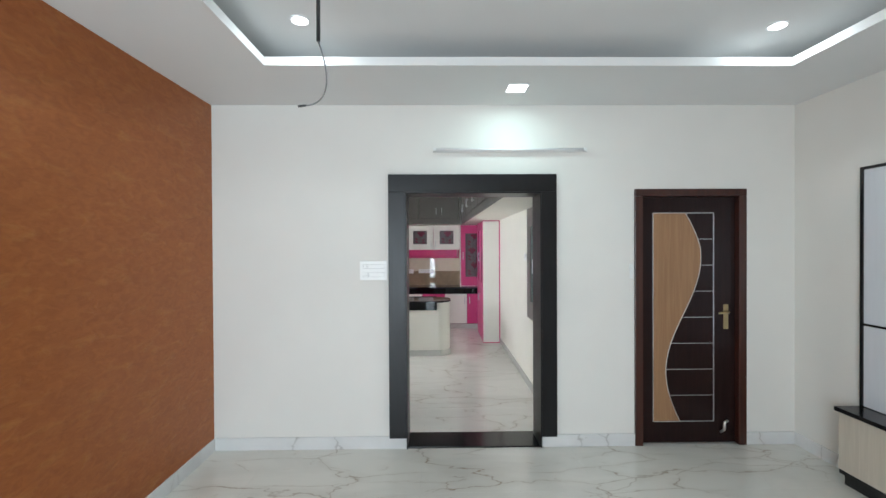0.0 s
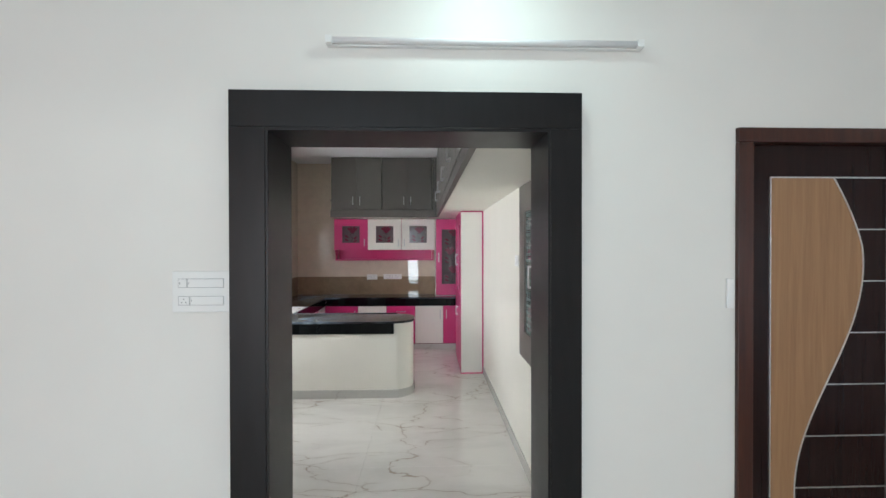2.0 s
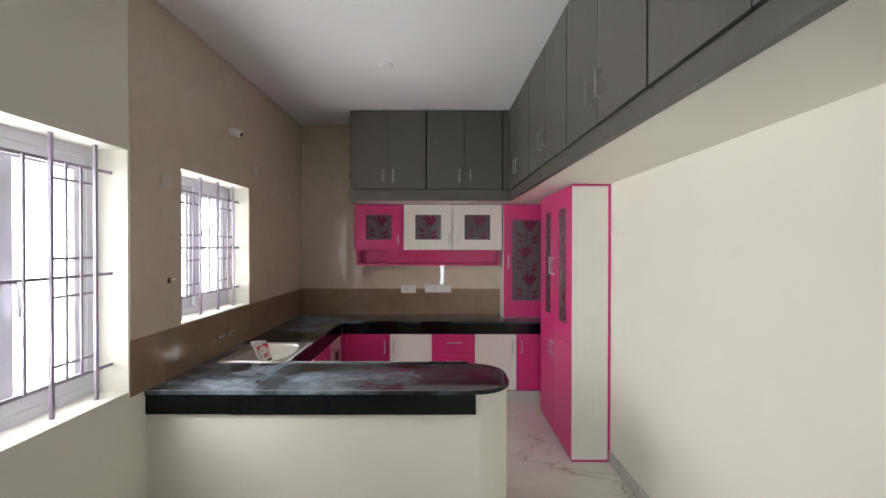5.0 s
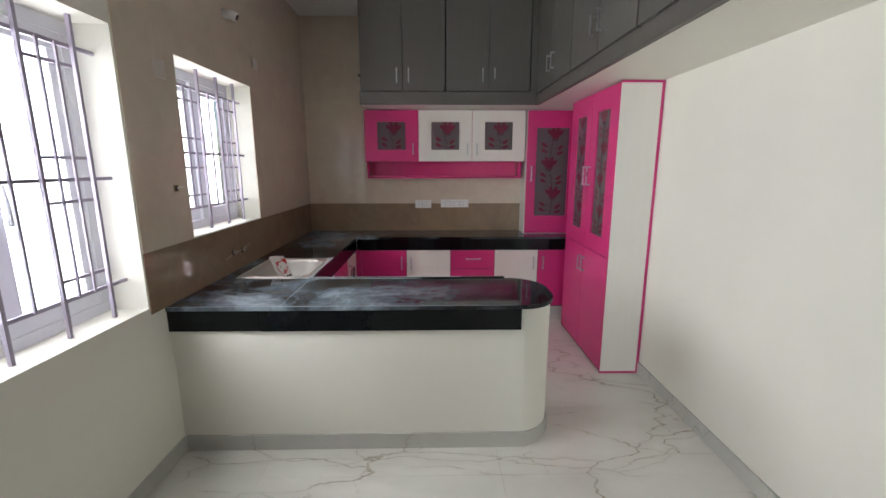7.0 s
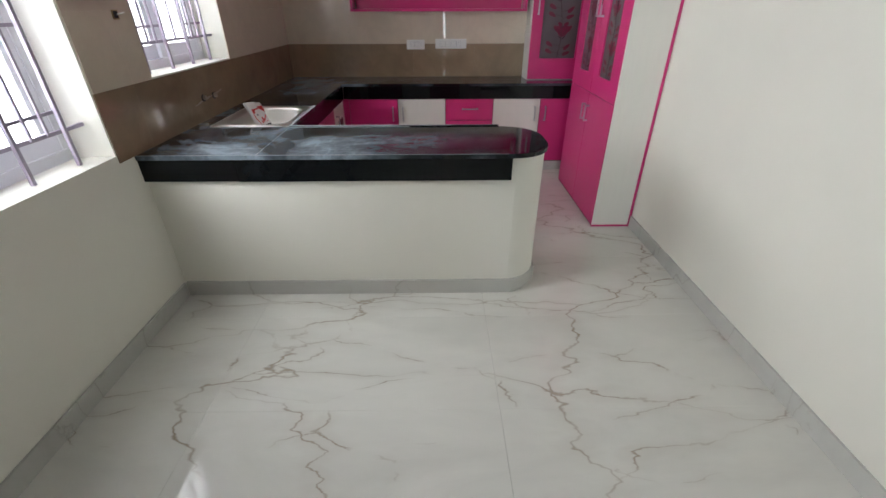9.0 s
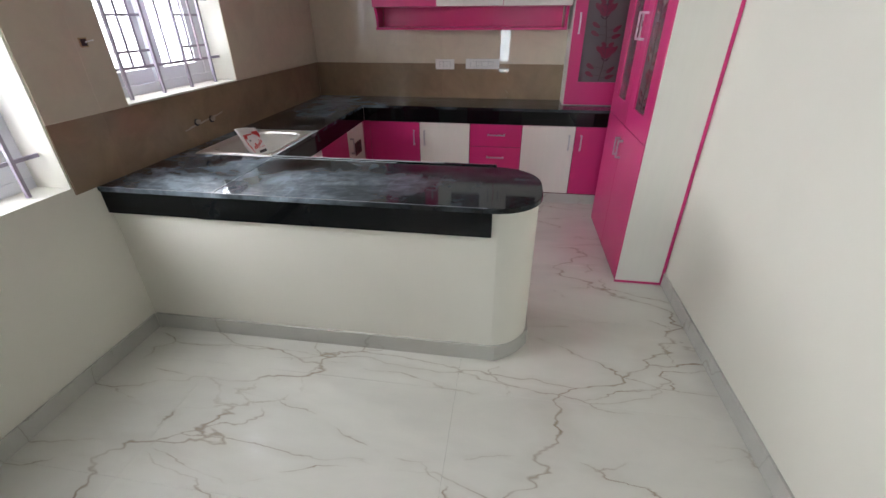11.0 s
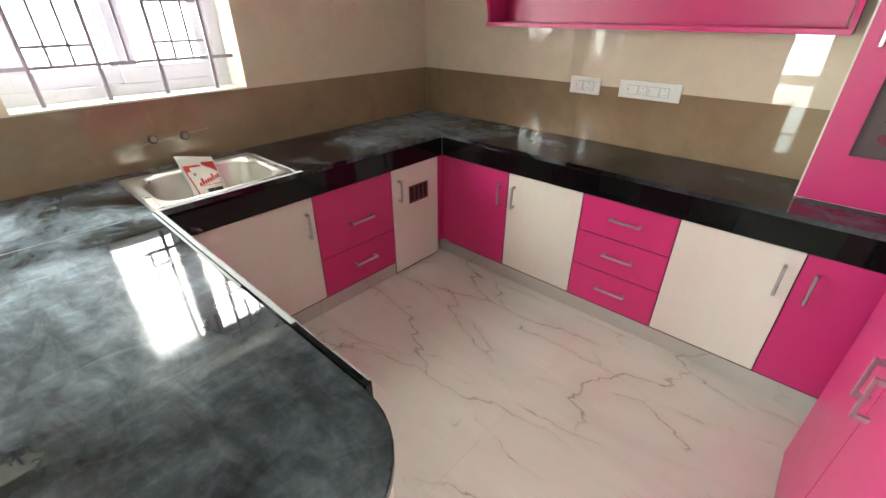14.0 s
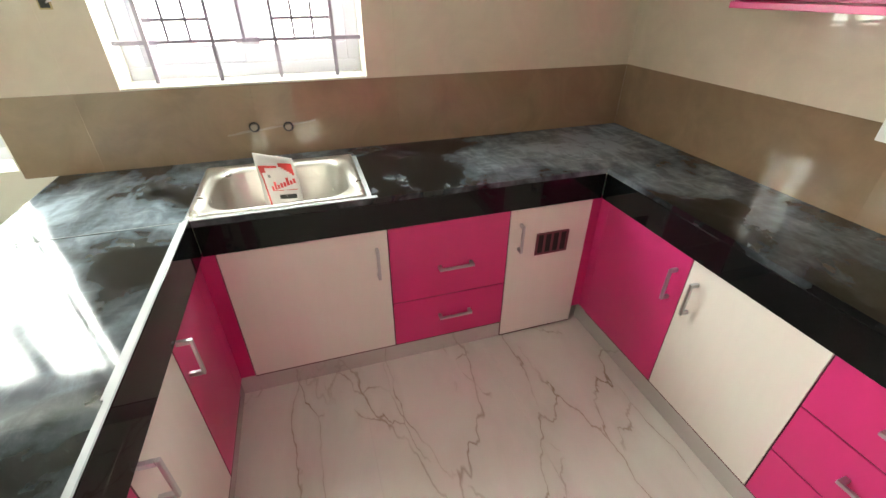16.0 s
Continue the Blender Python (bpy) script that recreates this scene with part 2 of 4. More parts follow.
M_DOORLEAF = wood("dark_wenge_veneer", (0.022, 0.009, 0.008), (0.012, 0.005, 0.005), 0.25)
M_DOORLEAF.node_tree.nodes["Principled BSDF"].inputs["Specular IOR Level"].default_value = 0.2
M_VENEER = wood("light_oak_veneer", (0.36, 0.20, 0.10), (0.26, 0.135, 0.065), 0.4)
M_INLAY = steel("silver_inlay", 0.35, (0.7, 0.7, 0.7))
M_PALE = wood("pale_ash_laminate", (0.66, 0.60, 0.50), (0.58, 0.52, 0.43), 0.4)
M_TVPANEL = laminate("glossy_white_panel", (0.72, 0.74, 0.78), 0.12, 0.02)
M_BLACK, _t, _b = principled("black_gloss", (0.012, 0.012, 0.013), 0.15)
M_WIRE, _t, _b = principled("black_cable", (0.02, 0.02, 0.02), 0.5)
M_GREYWIRE, _t, _b = principled("grey_cable", (0.18, 0.18, 0.18), 0.5)
M_BAG, _t, _b = principled("white_plastic_film", (0.72, 0.70, 0.68), 0.35)
M_RED, _t, _b = principled("red_print", (0.55, 0.03, 0.03), 0.4)
M_LAMP = glow("lit_diffuser", (0.95, 1.0, 1.0), 6.0)
M_SMEAR = paint("dry_cement", (0.40, 0.33, 0.26), 0.8, 0.3)
M_CEMENT = paint("white_cement", (0.45, 0.48, 0.50), 0.7, 0.5)
M_SEAL = paint("grey_sealant", (0.27, 0.29, 0.31), 0.6, 0.5)
M_EARTH = paint("yard_concrete", (0.32, 0.31, 0.29), 0.9, 0.2)
M_OUTER = paint("outer_render", (0.72, 0.69, 0.60), 0.8)


# ---- builders ----
def box(bm, x0, x1, y0, y1, z0, z1, bevel=0.0):
    geo = bmesh.ops.create_cube(bm, size=1)
    c = Vector(((x0 + x1) / 2, (y0 + y1) / 2, (z0 + z1) / 2))
    for v in geo["verts"]:
        v.co = Vector((v.co.x * abs(x1 - x0), v.co.y * abs(y1 - y0), v.co.z * abs(z1 - z0))) + c
    if bevel:
        edges = list({e for v in geo["verts"] for e in v.link_edges})
        bmesh.ops.bevel(bm, geom=edges, offset=bevel, segments=2, affect="EDGES", profile=0.5)
    return bm


def boxes(*rows, bevel=0.0):
    bm = bmesh.new()
    for r in rows:
        box(bm, *r, bevel=bevel)
    return bm


def prism(bm, outline, axis, a, b):
    """Extrudes a closed 2D outline along an axis from a to b."""
    def at(p, h):
        return {"x": (h, p[0], p[1]), "y": (p[0], h, p[1]), "z": (p[0], p[1], h)}[axis]
    lo = [bm.verts.new(at(p, a)) for p in outline]
    hi = [bm.verts.new(at(p, b)) for p in outline]
    n = len(outline)
    bm.faces.new(lo)
    bm.faces.new(hi)
    for i in range(n):
        bm.faces.new((lo[i], lo[(i + 1) % n], hi[(i + 1) % n], hi[i]))
    bmesh.ops.recalc_face_normals(bm, faces=bm.faces[:])
    return bm


def tube(bm, points, radius, sides=8):
    """A round bar along a line of points."""
    rings = []
    pts = [Vector(p) for p in points]
    for i, p in enumerate(pts):
        d = (pts[min(i + 1, len(pts) - 1)] - pts[max(i - 1, 0)]).normalized()
        u = d.orthogonal().normalized()
        if rings:
            u = (last - d * last.dot(d)).normalized()
        last = u
        w = d.cross(u)
        rings.append([bm.verts.new(p + radius * (math.cos(k * math.tau / sides) * u + math.sin(k * math.tau / sides) * w)) for k in range(sides)])
    for r, s in zip(rings, rings[1:]):
        for k in range(sides):
            bm.faces.new((r[k], r[(k + 1) % sides], s[(k + 1) % sides], s[k]))
    bm.faces.new(rings[0])
    bm.faces.new(rings[-1])
    bmesh.ops.recalc_face_normals(bm, faces=bm.faces[:])
    return bm


def mesh_of(name, bm, material, smooth=False):
    data = bpy.data.meshes.new(name)
    bm.to_mesh(data)
    bm.free()
    data.materials.append(material)
    if smooth:
        for f in data.polygons:
            f.use_smooth = True
    return data


def put_under(ob, parent):
    ob.parent = parent
    if parent.type == "EMPTY":
        ob.matrix_parent_inverse = parent.matrix_basis.inverted()
    return ob


def part(name, bm, material, parent=None, label="", smooth=False):
    ob = new(name, mesh_of(name, bm, material, smooth))
    if parent:
        put_under(ob, parent)
    if label:
        tagged(ob, label)
    return ob


def thing(name, at, label, category, group=""):
    ob = new(name)
    ob.matrix_basis = Matrix.Translation(at)
    ob.empty_display_size = 0.1
    return tagged(ob, label, category, group)


def structure(name, bm, material, label, category):
    return tagged(part(name, bm, material), label, category, kind="structure")


def wall_rects(u0, u1, v0, v1, holes):
    """Splits a rectangle round rectangular holes into plain rectangles."""
    todo = [(u0, u1, v0, v1)]
    for a0, a1, b0, b1 in holes:
        out = []
        for p0, p1, q0, q1 in todo:
            if a0 >= p1 or a1 <= p0 or b0 >= q1 or b1 <= q0:
                out.append((p0, p1, q0, q1))
                continue
            c0, c1 = max(p0, a0), min(p1, a1)
            if p0 < c0:
                out.append((p0, c0, q0, q1))
            if c1 < p1:
                out.append((c1, p1, q0, q1))
            if q0 < b0:
                out.append((c0, c1, q0, b0))
            if b1 < q1:
                out.append((c0, c1, b1, q1))
        todo = out
    return todo


def wall_along_y(x0, x1, y0, y1, z0, z1, holes=()):
    return boxes(*[(x0, x1, a, b, c, d) for a, b, c, d in wall_rects(y0, y1, z0, z1, holes)])


def wall_along_x(y0, y1, x0, x1, z0, z1, holes=()):
    return boxes(*[(a, b, y0, y1, c, d) for a, b, c, d in wall_rects(x0, x1, z0, z1, holes)])


# ---- plan ----
XL, XR = -1.72, 1.15          # kitchen side walls
XE = 3.03                     # living room's east wall
YW, YK = 3.53, 3.73           # the wall between the rooms
YB = 8.905                    # kitchen back wall
YS = -2.6                     # living room's south wall
ZC, ZL, ZR = 2.99, 2.785, 2.96  # kitchen ceiling, lowered border, recess
W1 = (5.30, 6.232, 0.85, 2.10)
W2 = (6.66, 7.577, 1.12, 2.087)
CASE = (3.80, 5.02, 0.805, 2.0715)
TOP, APRON = 0.822, 0.69      # worktop and the lower edge of its apron

# ---- structure ----
structure("wall_west_kitchen", wall_along_y(XL - 0.23, XL, YK, YB + 0.2, -0.05, 3.1, (W1, W2)), M_IVORY, "ivory painted kitchen wall with two window openings", "wall")
structure("wall_west_living", wall_along_y(XL - 0.23, XL - 0.003, YS, YK, -0.05, 3.1), M_ORANGE, "textured metallic orange accent wall of the living room", "wall")
structure("wall_between", wall_along_x(YW, YK, XL - 0.02, XE, 0, 3.1, ((-0.166, 0.929, 0.0, 2.079), (1.755, 2.565, 0, 2.045))), M_LIVING, "cream painted wall with dark archway and door", "wall")
structure("wall_east_kitchen", wall_along_y(XR, XR + 0.2, YK, YB + 0.2, -0.05, 3.1, (CASE,)), M_IVORY, "plain ivory painted kitchen wall", "wall")
structure("wall_north", wall_along_x(YB, YB + 0.2, XL, XR, -0.05, 3.1), M_IVORY, "kitchen back wall behind the glossy tiles", "wall")
structure("wall_east_living", wall_along_y(XE, XE + 0.2, YS, YK, -0.05, 3.1), M_LIVING, "cream painted living room wall", "wall")
# unseen wall; its opening is assumed, to let the added daylight in
structure("wall_south", wall_along_x(YS - 0.2, YS, XL - 0.25, XE + 0.2, -0.05, 3.1, ((-1.65, 0.0, 0.1, 2.45),)), M_LIVING, "unseen cream wall with an assumed opening for added daylight", "wall")
# two unseen sheets added to close the wall openings off from outside
structure("wall_behind_door", wall_along_x(YK + 0.5, YK + 0.6, XR + 0.2, XE + 0.2, 0, 3.1), M_LIVING, "unseen wall added to close off the doorway from behind", "wall")
structure("wall_behind_case", wall_along_y(XR + 0.5, XR + 0.52, YK, 5.3, 0, 3.1), M_GAP, "unseen dark sheet added to close the showcase recess from behind", "wall")
structure("ceiling_kitchen", boxes((XL - 0.2, XR + 0.2, YW + 0.1, YB + 0.2, ZC, ZC + 0.12)), M_CEILING, "plain white kitchen ceiling", "ceiling")
structure("ceiling_living", boxes((XL - 0.25, XE + 0.2, YS - 0.2, YW, ZR, ZR + 0.1)), M_CEILING, "white recessed living room ceiling", "ceiling")
RX0, RX1, RY0, RY1 = -1.0, 2.37, -1.7, 2.78
structure("ceiling_border", boxes(
    (XL - 0.02, XE, RY1, YW, ZL, ZL + 0.035), (XL - 0.02, XE, YS, RY0, ZL, ZL + 0.035),
    (XL - 0.02, RX0, RY0, RY1, ZL, ZL + 0.035), (RX1, XE, RY0, RY1, ZL, ZL + 0.035),
    (XL - 0.02, XE, RY1 + 0.34, YW, ZL + 0.035, ZR), (XL - 0.02, XE, YS, RY0 - 0.34, ZL + 0.035, ZR),
    (XL - 0.02, RX0 - 0.34, RY0 - 0.34, RY1 + 0.34, ZL + 0.035, ZR), (RX1 + 0.34, XE, RY0 - 0.34, RY1 + 0.34, ZL + 0.035, ZR)),
    M_CEILING, "white lowered false ceiling border with cove", "ceiling")
structure("trim_cove", boxes(
    (RX0, RX1, RY1 - 0.012, RY1, ZL - 0.004, ZL + 0.05), (RX0, RX1, RY0, RY0 + 0.012, ZL - 0.004, ZL + 0.05),
    (RX0, RX0 + 0.012, RY0 + 0.012, RY1 - 0.012, ZL - 0.004, ZL + 0.05), (RX1 - 0.012, RX1, RY0 + 0.012, RY1 - 0.012, ZL - 0.004, ZL + 0.05)),
    M_CEILING, "white lip round the ceiling recess", "moulding")
floor = structure("floor", boxes((XL - 0.25, XE + 0.2, YS - 0.2, YB + 0.2, -0.15, -0.008)), M_GROUT, "glossy white marble tiled floor with brown veins", "floor")
structure("ground", boxes((-400, 400, -400, 400, -0.3, -0.2)), M_EARTH, "plain concrete yard outside the house", "ground")
structure("wall_compound", boxes((-4.4, -4.25, -3, 13, -0.2, 1.5)), M_OUTER, "cream rendered yard wall outside the windows", "wall")

# threshold
tagged(part("threshold", boxes((-0.16, 0.925, YW - 0.012, YK + 0.06, -0.006, 0.012), bevel=0.002), M_BLACK), "polished black granite threshold in the archway", "threshold", kind="structure")

# skirtings
SK = 0.088
skirts = (
    ("baseboard_west", M_SKIRT, [(XL, XL + 0.012, YK, 6.36, 0, SK)]),
    ("baseboard_east", M_SKIRT, [(XR - 0.012, XR, YK, 7.185, 0, SK)]),
    ("baseboard_entry", M_SKIRT, [(XL + 0.012, -0.155, YK, YK + 0.012, 0, SK), (0.918, XR - 0.012, YK, YK + 0.012, 0, SK)]),
    ("baseboard_living_west", M_LIVSKIRT, [(XL - 0.003, XL + 0.009, YS, YW, 0, 0.1)]),
    ("baseboard_living_north", M_LIVSKIRT, [(XL + 0.009, -0.16, YW - 0.014, YW, 0, 0.1), (0.93, 1.70, YW - 0.014, YW, 0, 0.1), (2.62, XE, YW - 0.014, YW, 0, 0.1)]),
    ("baseboard_living_east", M_LIVSKIRT, [(XE - 0.012, XE, YS, YW - 0.014, 0, 0.1)]),
)
for name, mat, rows in skirts:
    structure(name, boxes(*rows, bevel=0.002), mat, "marble skirting tile along the wall foot", "skirting")

# archway lining
arch = thing("door_1", (0.38, 3.6, 0.1), "charcoal laminated open archway surround without a door", "doorway")
arch["kind"] = "structure"
for a, b, c0, d0 in ((-0.302, -0.1655, -0.165, -0.155), (0.9285, 1.051, 0.918, 0.928)):
    part("jamb_facing", boxes((a, b, 3.478, YW, 0.1, 2.078), bevel=0.002), M_DARK, arch)
    part("jamb_lining", boxes((c0, d0, 3.4785, 3.755, 0.012, 2.0645), bevel=0.001), M_DARK, arch)
part("head_facing", boxes((-0.302, 1.051, 3.478, YW, 2.0785, 2.218), bevel=0.002), M_DARK, arch)
part("head_lining", boxes((-0.165, 0.928, 3.4785, 3.755, 2.065, 2.078), bevel=0.001), M_DARK, arch)


# ---- windows ----
def window(name, y0, y1, z0, z1, bars, label):
    """Two sashes deep in the opening and a bar grille nearer the room."""
    w = thing(name, (XL - 0.2, (y0 + y1) / 2, z0), label, "window")
    w["kind"] = "structure"
    xo, xi = XL - 0.225, XL - 0.165
    f = 0.055
    part("window_frame", boxes((xo, xi, y0, y1, z0, z0 + f), (xo, xi, y0, y1, z1 - f, z1), (xo, xi, y0, y0 + f, z0 + f, z1 - f), (xo, xi, y1 - f, y1, z0 + f, z1 - f), bevel=0.003), M_UPVC, w)
    ym = (y0 + y1) / 2
    for a, b, dx in ((y0 + f, ym + 0.02, 0.012), (ym - 0.02, y1 - f, 0.036)):
        x = xo + dx
        s = 0.07
        sash = part("sash", boxes((x, x + 0.022, a, b, z0 + f, z0 + f + s), (x, x + 0.022, a, b, z1 - f - s, z1 - f), (x, x + 0.022, a, a + s, z0 + f + s, z1 - f - s), (x, x + 0.022, b - s, b, z0 + f + s, z1 - f - s), bevel=0.003), M_UPVC, w)
        pane = part("pane", boxes((x + 0.009, x + 0.013, a + s, b - s, z0 + f + s, z1 - f - s)), M_GLASS, sash)
        pane.visible_shadow = False
    part("handle", tube(bmesh.new(), [(xi + 0.012, ym + 0.03, z0 + 0.6), (xi + 0.03, ym + 0.03, z0 + 0.6), (xi + 0.034, ym + 0.035, z0 + 0.53), (xi + 0.03, ym + 0.04, z0 + 0.46)], 0.009), M_UPVC, w, smooth=True)
    part("window_sill", boxes((XL - 0.165, XL + 0.004, y0 + 0.001, y1 - 0.001, z0, z0 + 0.006)), M_IVORY, w)
    # grille
    gx = XL - 0.085
    g = part("grille", boxes((gx - 0.007, gx + 0.007, y0 + 0.001, y1 - 0.001, z0 + 0.143, z0 + 0.157)), M_GRILLE, w, "lilac grey painted square steel bars")
    step = (y1 - y0) / bars
    ys = [y0 + step * (k + 0.5) for k in range(bars)]
    zs = [z0 + 0.15, (z0 + z1) / 2 - 0.01, z1 - 0.12]
    for z in zs[1:]:
        part("bar", boxes((gx - 0.007, gx + 0.007, y0 + 0.001, y1 - 0.001, z - 0.007, z + 0.007)), M_GRILLE, g)
    for y in ys:
        part("bar", boxes((gx + 0.007, gx + 0.021, y - 0.007, y + 0.007, z0 + 0.007, z1 - 0.002)), M_GRILLE, g)
    for k in range(bars - 2, 0, -2):
        y = (ys[k - 1] + ys[k]) / 2
        part("bar", boxes((gx + 0.007, gx + 0.016, y - 0.0055, y + 0.0055, zs[0], zs[2])), M_GRILLE, g)
    for k in range(bars - 1, 0, -2):
        a, b = ys[k - 1], ys[k]
        for j in (1, 2):
            y = a + (b - a) * j / 3
            part("bar", boxes((gx + 0.007, gx + 0.015, y - 0.0052, y + 0.0052, zs[0], zs[2])), M_GRILLE, g)
        for z in (zs[0] + 0.075, zs[1] - 0.085, zs[1] + 0.085, zs[2] - 0.075):
            part("bar", boxes((gx - 0.004, gx + 0.006, a, b, z - 0.006, z + 0.006)), M_GRILLE, g)
    return w


window("window_1", *W1, 4, "white framed casement window behind a painted steel grille")
window("window_2", *W2, 4, "smaller white framed window with steel grille over the sink")


# ---- handles ----
def bow_handle(length, rise=0.028, r=0.0055):
    """A pull along local z, standing out along local x."""
    bm = bmesh.new()
    h = length / 2
    box(bm, rise - 0.004, rise + 0.005, -0.006, 0.006, -h, h, bevel=0.002)
    for s in (-1, 1):
        box(bm, 0.0, rise - 0.004, -0.006, 0.006, s * h - 0.014 if s > 0 else -h, h if s > 0 else -h + 0.014, bevel=0.0015)
    return bm


HANDLES = {}


def handle(parent, at, facing, length=0.13, flat=False, rise=0.028):
    """facing: +x, -x, +y or -y; flat lays the pull level."""
    key = (length, rise)
    if key not in HANDLES:
        HANDLES[key] = mesh_of("handle", bow_handle(length, rise), M_CHROME)
    ob = new("handle", HANDLES[key])
    turn = {"+x": 0, "-x": 180, "+y": 90, "-y": -90}[facing]
    m = Matrix.Translation(at) @ Matrix.Rotation(radians(turn), 4, "Z")
    if flat:
        m = m @ Matrix.Rotation(radians(90), 4, "X")
    ob.parent = parent
    if parent.type == "EMPTY":
        ob.matrix_parent_inverse = parent.matrix_basis.inverted()
    ob.matrix_basis = m
    ob["label"] = "brushed chrome bow handle"
    return ob


G = 0.0025  # half the gap between fronts


def front_y(parent, name, x0, x1, z0, z1, y, mat, out=-1, hole=None, label=""):
    """A cabinet front in a plane of constant y; out is the way that it faces."""
    t = 0.018
    ya, yb = (y, y + t) if out < 0 else (y - t, y)
    rects = wall_rects(x0 + G, x1 - G, z0 + G, z1 - G, [hole] if hole else [])
    d = part(name, boxes(*[(a, b, ya, yb, c, d) for a, b, c, d in rects], bevel=0.0 if hole else 0.0015), mat, parent, label)
    # the banding reaches into the gaps and below the door as painted shade
    if mat in (M_PINK, M_WHITE) and not hole:
        part("edge_and_shade_band", boxes((x0 + 0.0003, x1 - 0.0003, ya + 0.004, yb - 0.001, z0 - (0.006 if z0 < 0.1 else 0), z1 - 0.0003)), M_BANDING_SHADE, d, "dark maroon edge banding with the gap shade painted in")
    return d


def front_x(parent, name, y0, y1, z0, z1, x, mat, out=1, hole=None, label=""):
    t = 0.018
    xa, xb = (x - t, x) if out > 0 else (x, x + t)
    rects = wall_rects(y0 + G, y1 - G, z0 + G, z1 - G, [hole] if hole else [])
    d = part(name, boxes(*[(xa, xb, a, b, c, d) for a, b, c, d in rects], bevel=0.0 if hole else 0.0015), mat, parent, label)
    # same strip here: edge banding plus painted shade in gaps and underneath
    if mat in (M_PINK, M_WHITE) and not hole:
        part("edge_and_shade_band", boxes((xa + (0.001 if out > 0 else 0.004), xb - (0.004 if out > 0 else 0.001), y0 + 0.0003, y1 - 0.0003, z0 - (0.006 if z0 < 0.1 else 0), z1 - 0.0003)), M_BANDING_SHADE, d, "dark maroon edge banding with the gap shade painted in")
    return d


# ---- worktops ----
SINK = (-1.62, -1.168, 6.888, 7.463)
slab = thing("worktop", (-1.4, 8.6, APRON), "black granite U-shaped worktop smeared with cement dust", "countertop")


def round_end(y0, y1, tip, r, steps=10, flat=0.0):
    """The rounded east end of the peninsula, from its front corner to its inner one."""
    pts = []
    for k in range(steps + 1):
        a = -math.pi / 2 + k * math.pi / 2 / steps
        u = k / steps
        arc = (tip - r + r * math.cos(a), y0 + r + r * math.sin(a))
        chord = (tip - r + r * u, y0 + r * u)
        pts.append(tuple(p + (q - p) * flat for p, q in zip(arc, chord)))
    for k in range(steps + 1):
        a = k * math.pi / 2 / steps
        pts.append((tip - r + r * math.cos(a), y1 - r + r * math.sin(a)))
    return pts


YF, YI, XI, YN = 6.345, 6.884, -1.148, 8.448
bm = boxes((XL, -1.622, YI + 0.001, 7.463, TOP - 0.022, TOP), (XL, XI, 7.463, YB, TOP - 0.022, TOP), (-1.166, XI, YI + 0.001, 7.463, TOP - 0.022, TOP))
part("left_slab", bm, M_GRANITE, slab)
part("back_slab", boxes((XI + 0.001, XR, YN, YB, TOP - 0.022, TOP - 0.0005)), M_GRANITE, slab)
pen_out = [(XL, YF)] + [(-1.1495, YF), (-1.1495, YI), (XL, YI)]
bm = prism(bmesh.new(), pen_out, "z", TOP - 0.022, TOP)
part("corner_slab", bm, M_GRANITE, slab)
bm = prism(bmesh.new(), [(-1.1475, YI), (-1.1475, YF)] + round_end(YF, YI, 0.29, 0.21), "z", TOP - 0.022, TOP)
edges = [e for e in bm.edges if all(abs(v.co.z - TOP) < 1e-4 for v in e.verts)]
bmesh.ops.bevel(bm, geom=edges, offset=0.004, segments=2, affect="EDGES", profile=0.5)
part("peninsula_slab", bm, M_GRANITE, slab)
part("apron", boxes((XL, -1.26, YF + 0.006, YF + 0.026, APRON, TOP - 0.0225), (-1.258, 0.08, YF + 0.004, YF + 0.026, APRON - 0.002, TOP - 0.0225), bevel=0.002), M_FASCIA, slab)
part("apron", boxes((XI - 0.004, 0.075, YI + 0.001, YI + 0.018, APRON, TOP + 0.006), bevel=0.002), M_FASCIA, slab)
part("apron", boxes((XI - 0.016, XI + 0.002, YI + 0.020, YN - 0.002, APRON, TOP - 0.0225), bevel=0.002), M_FASCIA, slab)
part("apron", boxes((XI + 0.003, XR, YN - 0.002, YN + 0.016, APRON, TOP - 0.0225), bevel=0.002), M_FASCIA, slab)

part("edge_sealant", boxes((XI + 0.001, 0.07, YI + 0.0135, YI + 0.0165, TOP + 0.003, TOP + 0.0072), (-1.62, XI, YI - 0.0005, YI + 0.002, TOP + 0.0002, TOP + 0.0012)), M_SEAL, slab, "pale grey joint sealant")
part("edge_sealant", boxes((-1.150, -1.147, YF + 0.004, YI - 0.004, TOP + 0.0001, TOP + 0.0008)), M_SEAL, slab, "pale grey joint sealant")
part("edge_sealant", boxes((XL + 0.004, 0.06, YF + 0.0015, YF + 0.0045, TOP - 0.0015, TOP + 0.0008)), M_SEAL, slab, "pale grey joint sealant")
part("edge_sealant", boxes((XI + 0.001, -0.20, YI + 0.0012, YI + 0.0134, TOP + 0.0061, TOP + 0.0072), (XI + 0.003, -0.45, YI - 0.009, YI - 0.0006, TOP + 0.0002, TOP + 0.0013)), M_CEMENT, slab, "white cement smeared along the joint")
part("edge_sealant", boxes((-1.1675, -1.1478, YI + 0.004, 7.50, TOP + 0.0002, TOP + 0.0026), (-1.60, -1.17, 7.4635, 7.482, TOP + 0.0002, TOP + 0.0018), bevel=0.0006), M_CEMENT, slab, "white cement bed round the sink")

# peninsula wall with its curved end
pw = [(XL, YF + 0.028)] + round_end(YF + 0.028, YI - 0.02, 0.276, 0.17, flat=0.2) + [(0.0, YI - 0.02), (0.0, YF + 0.13), (XL, YF + 0.13)]
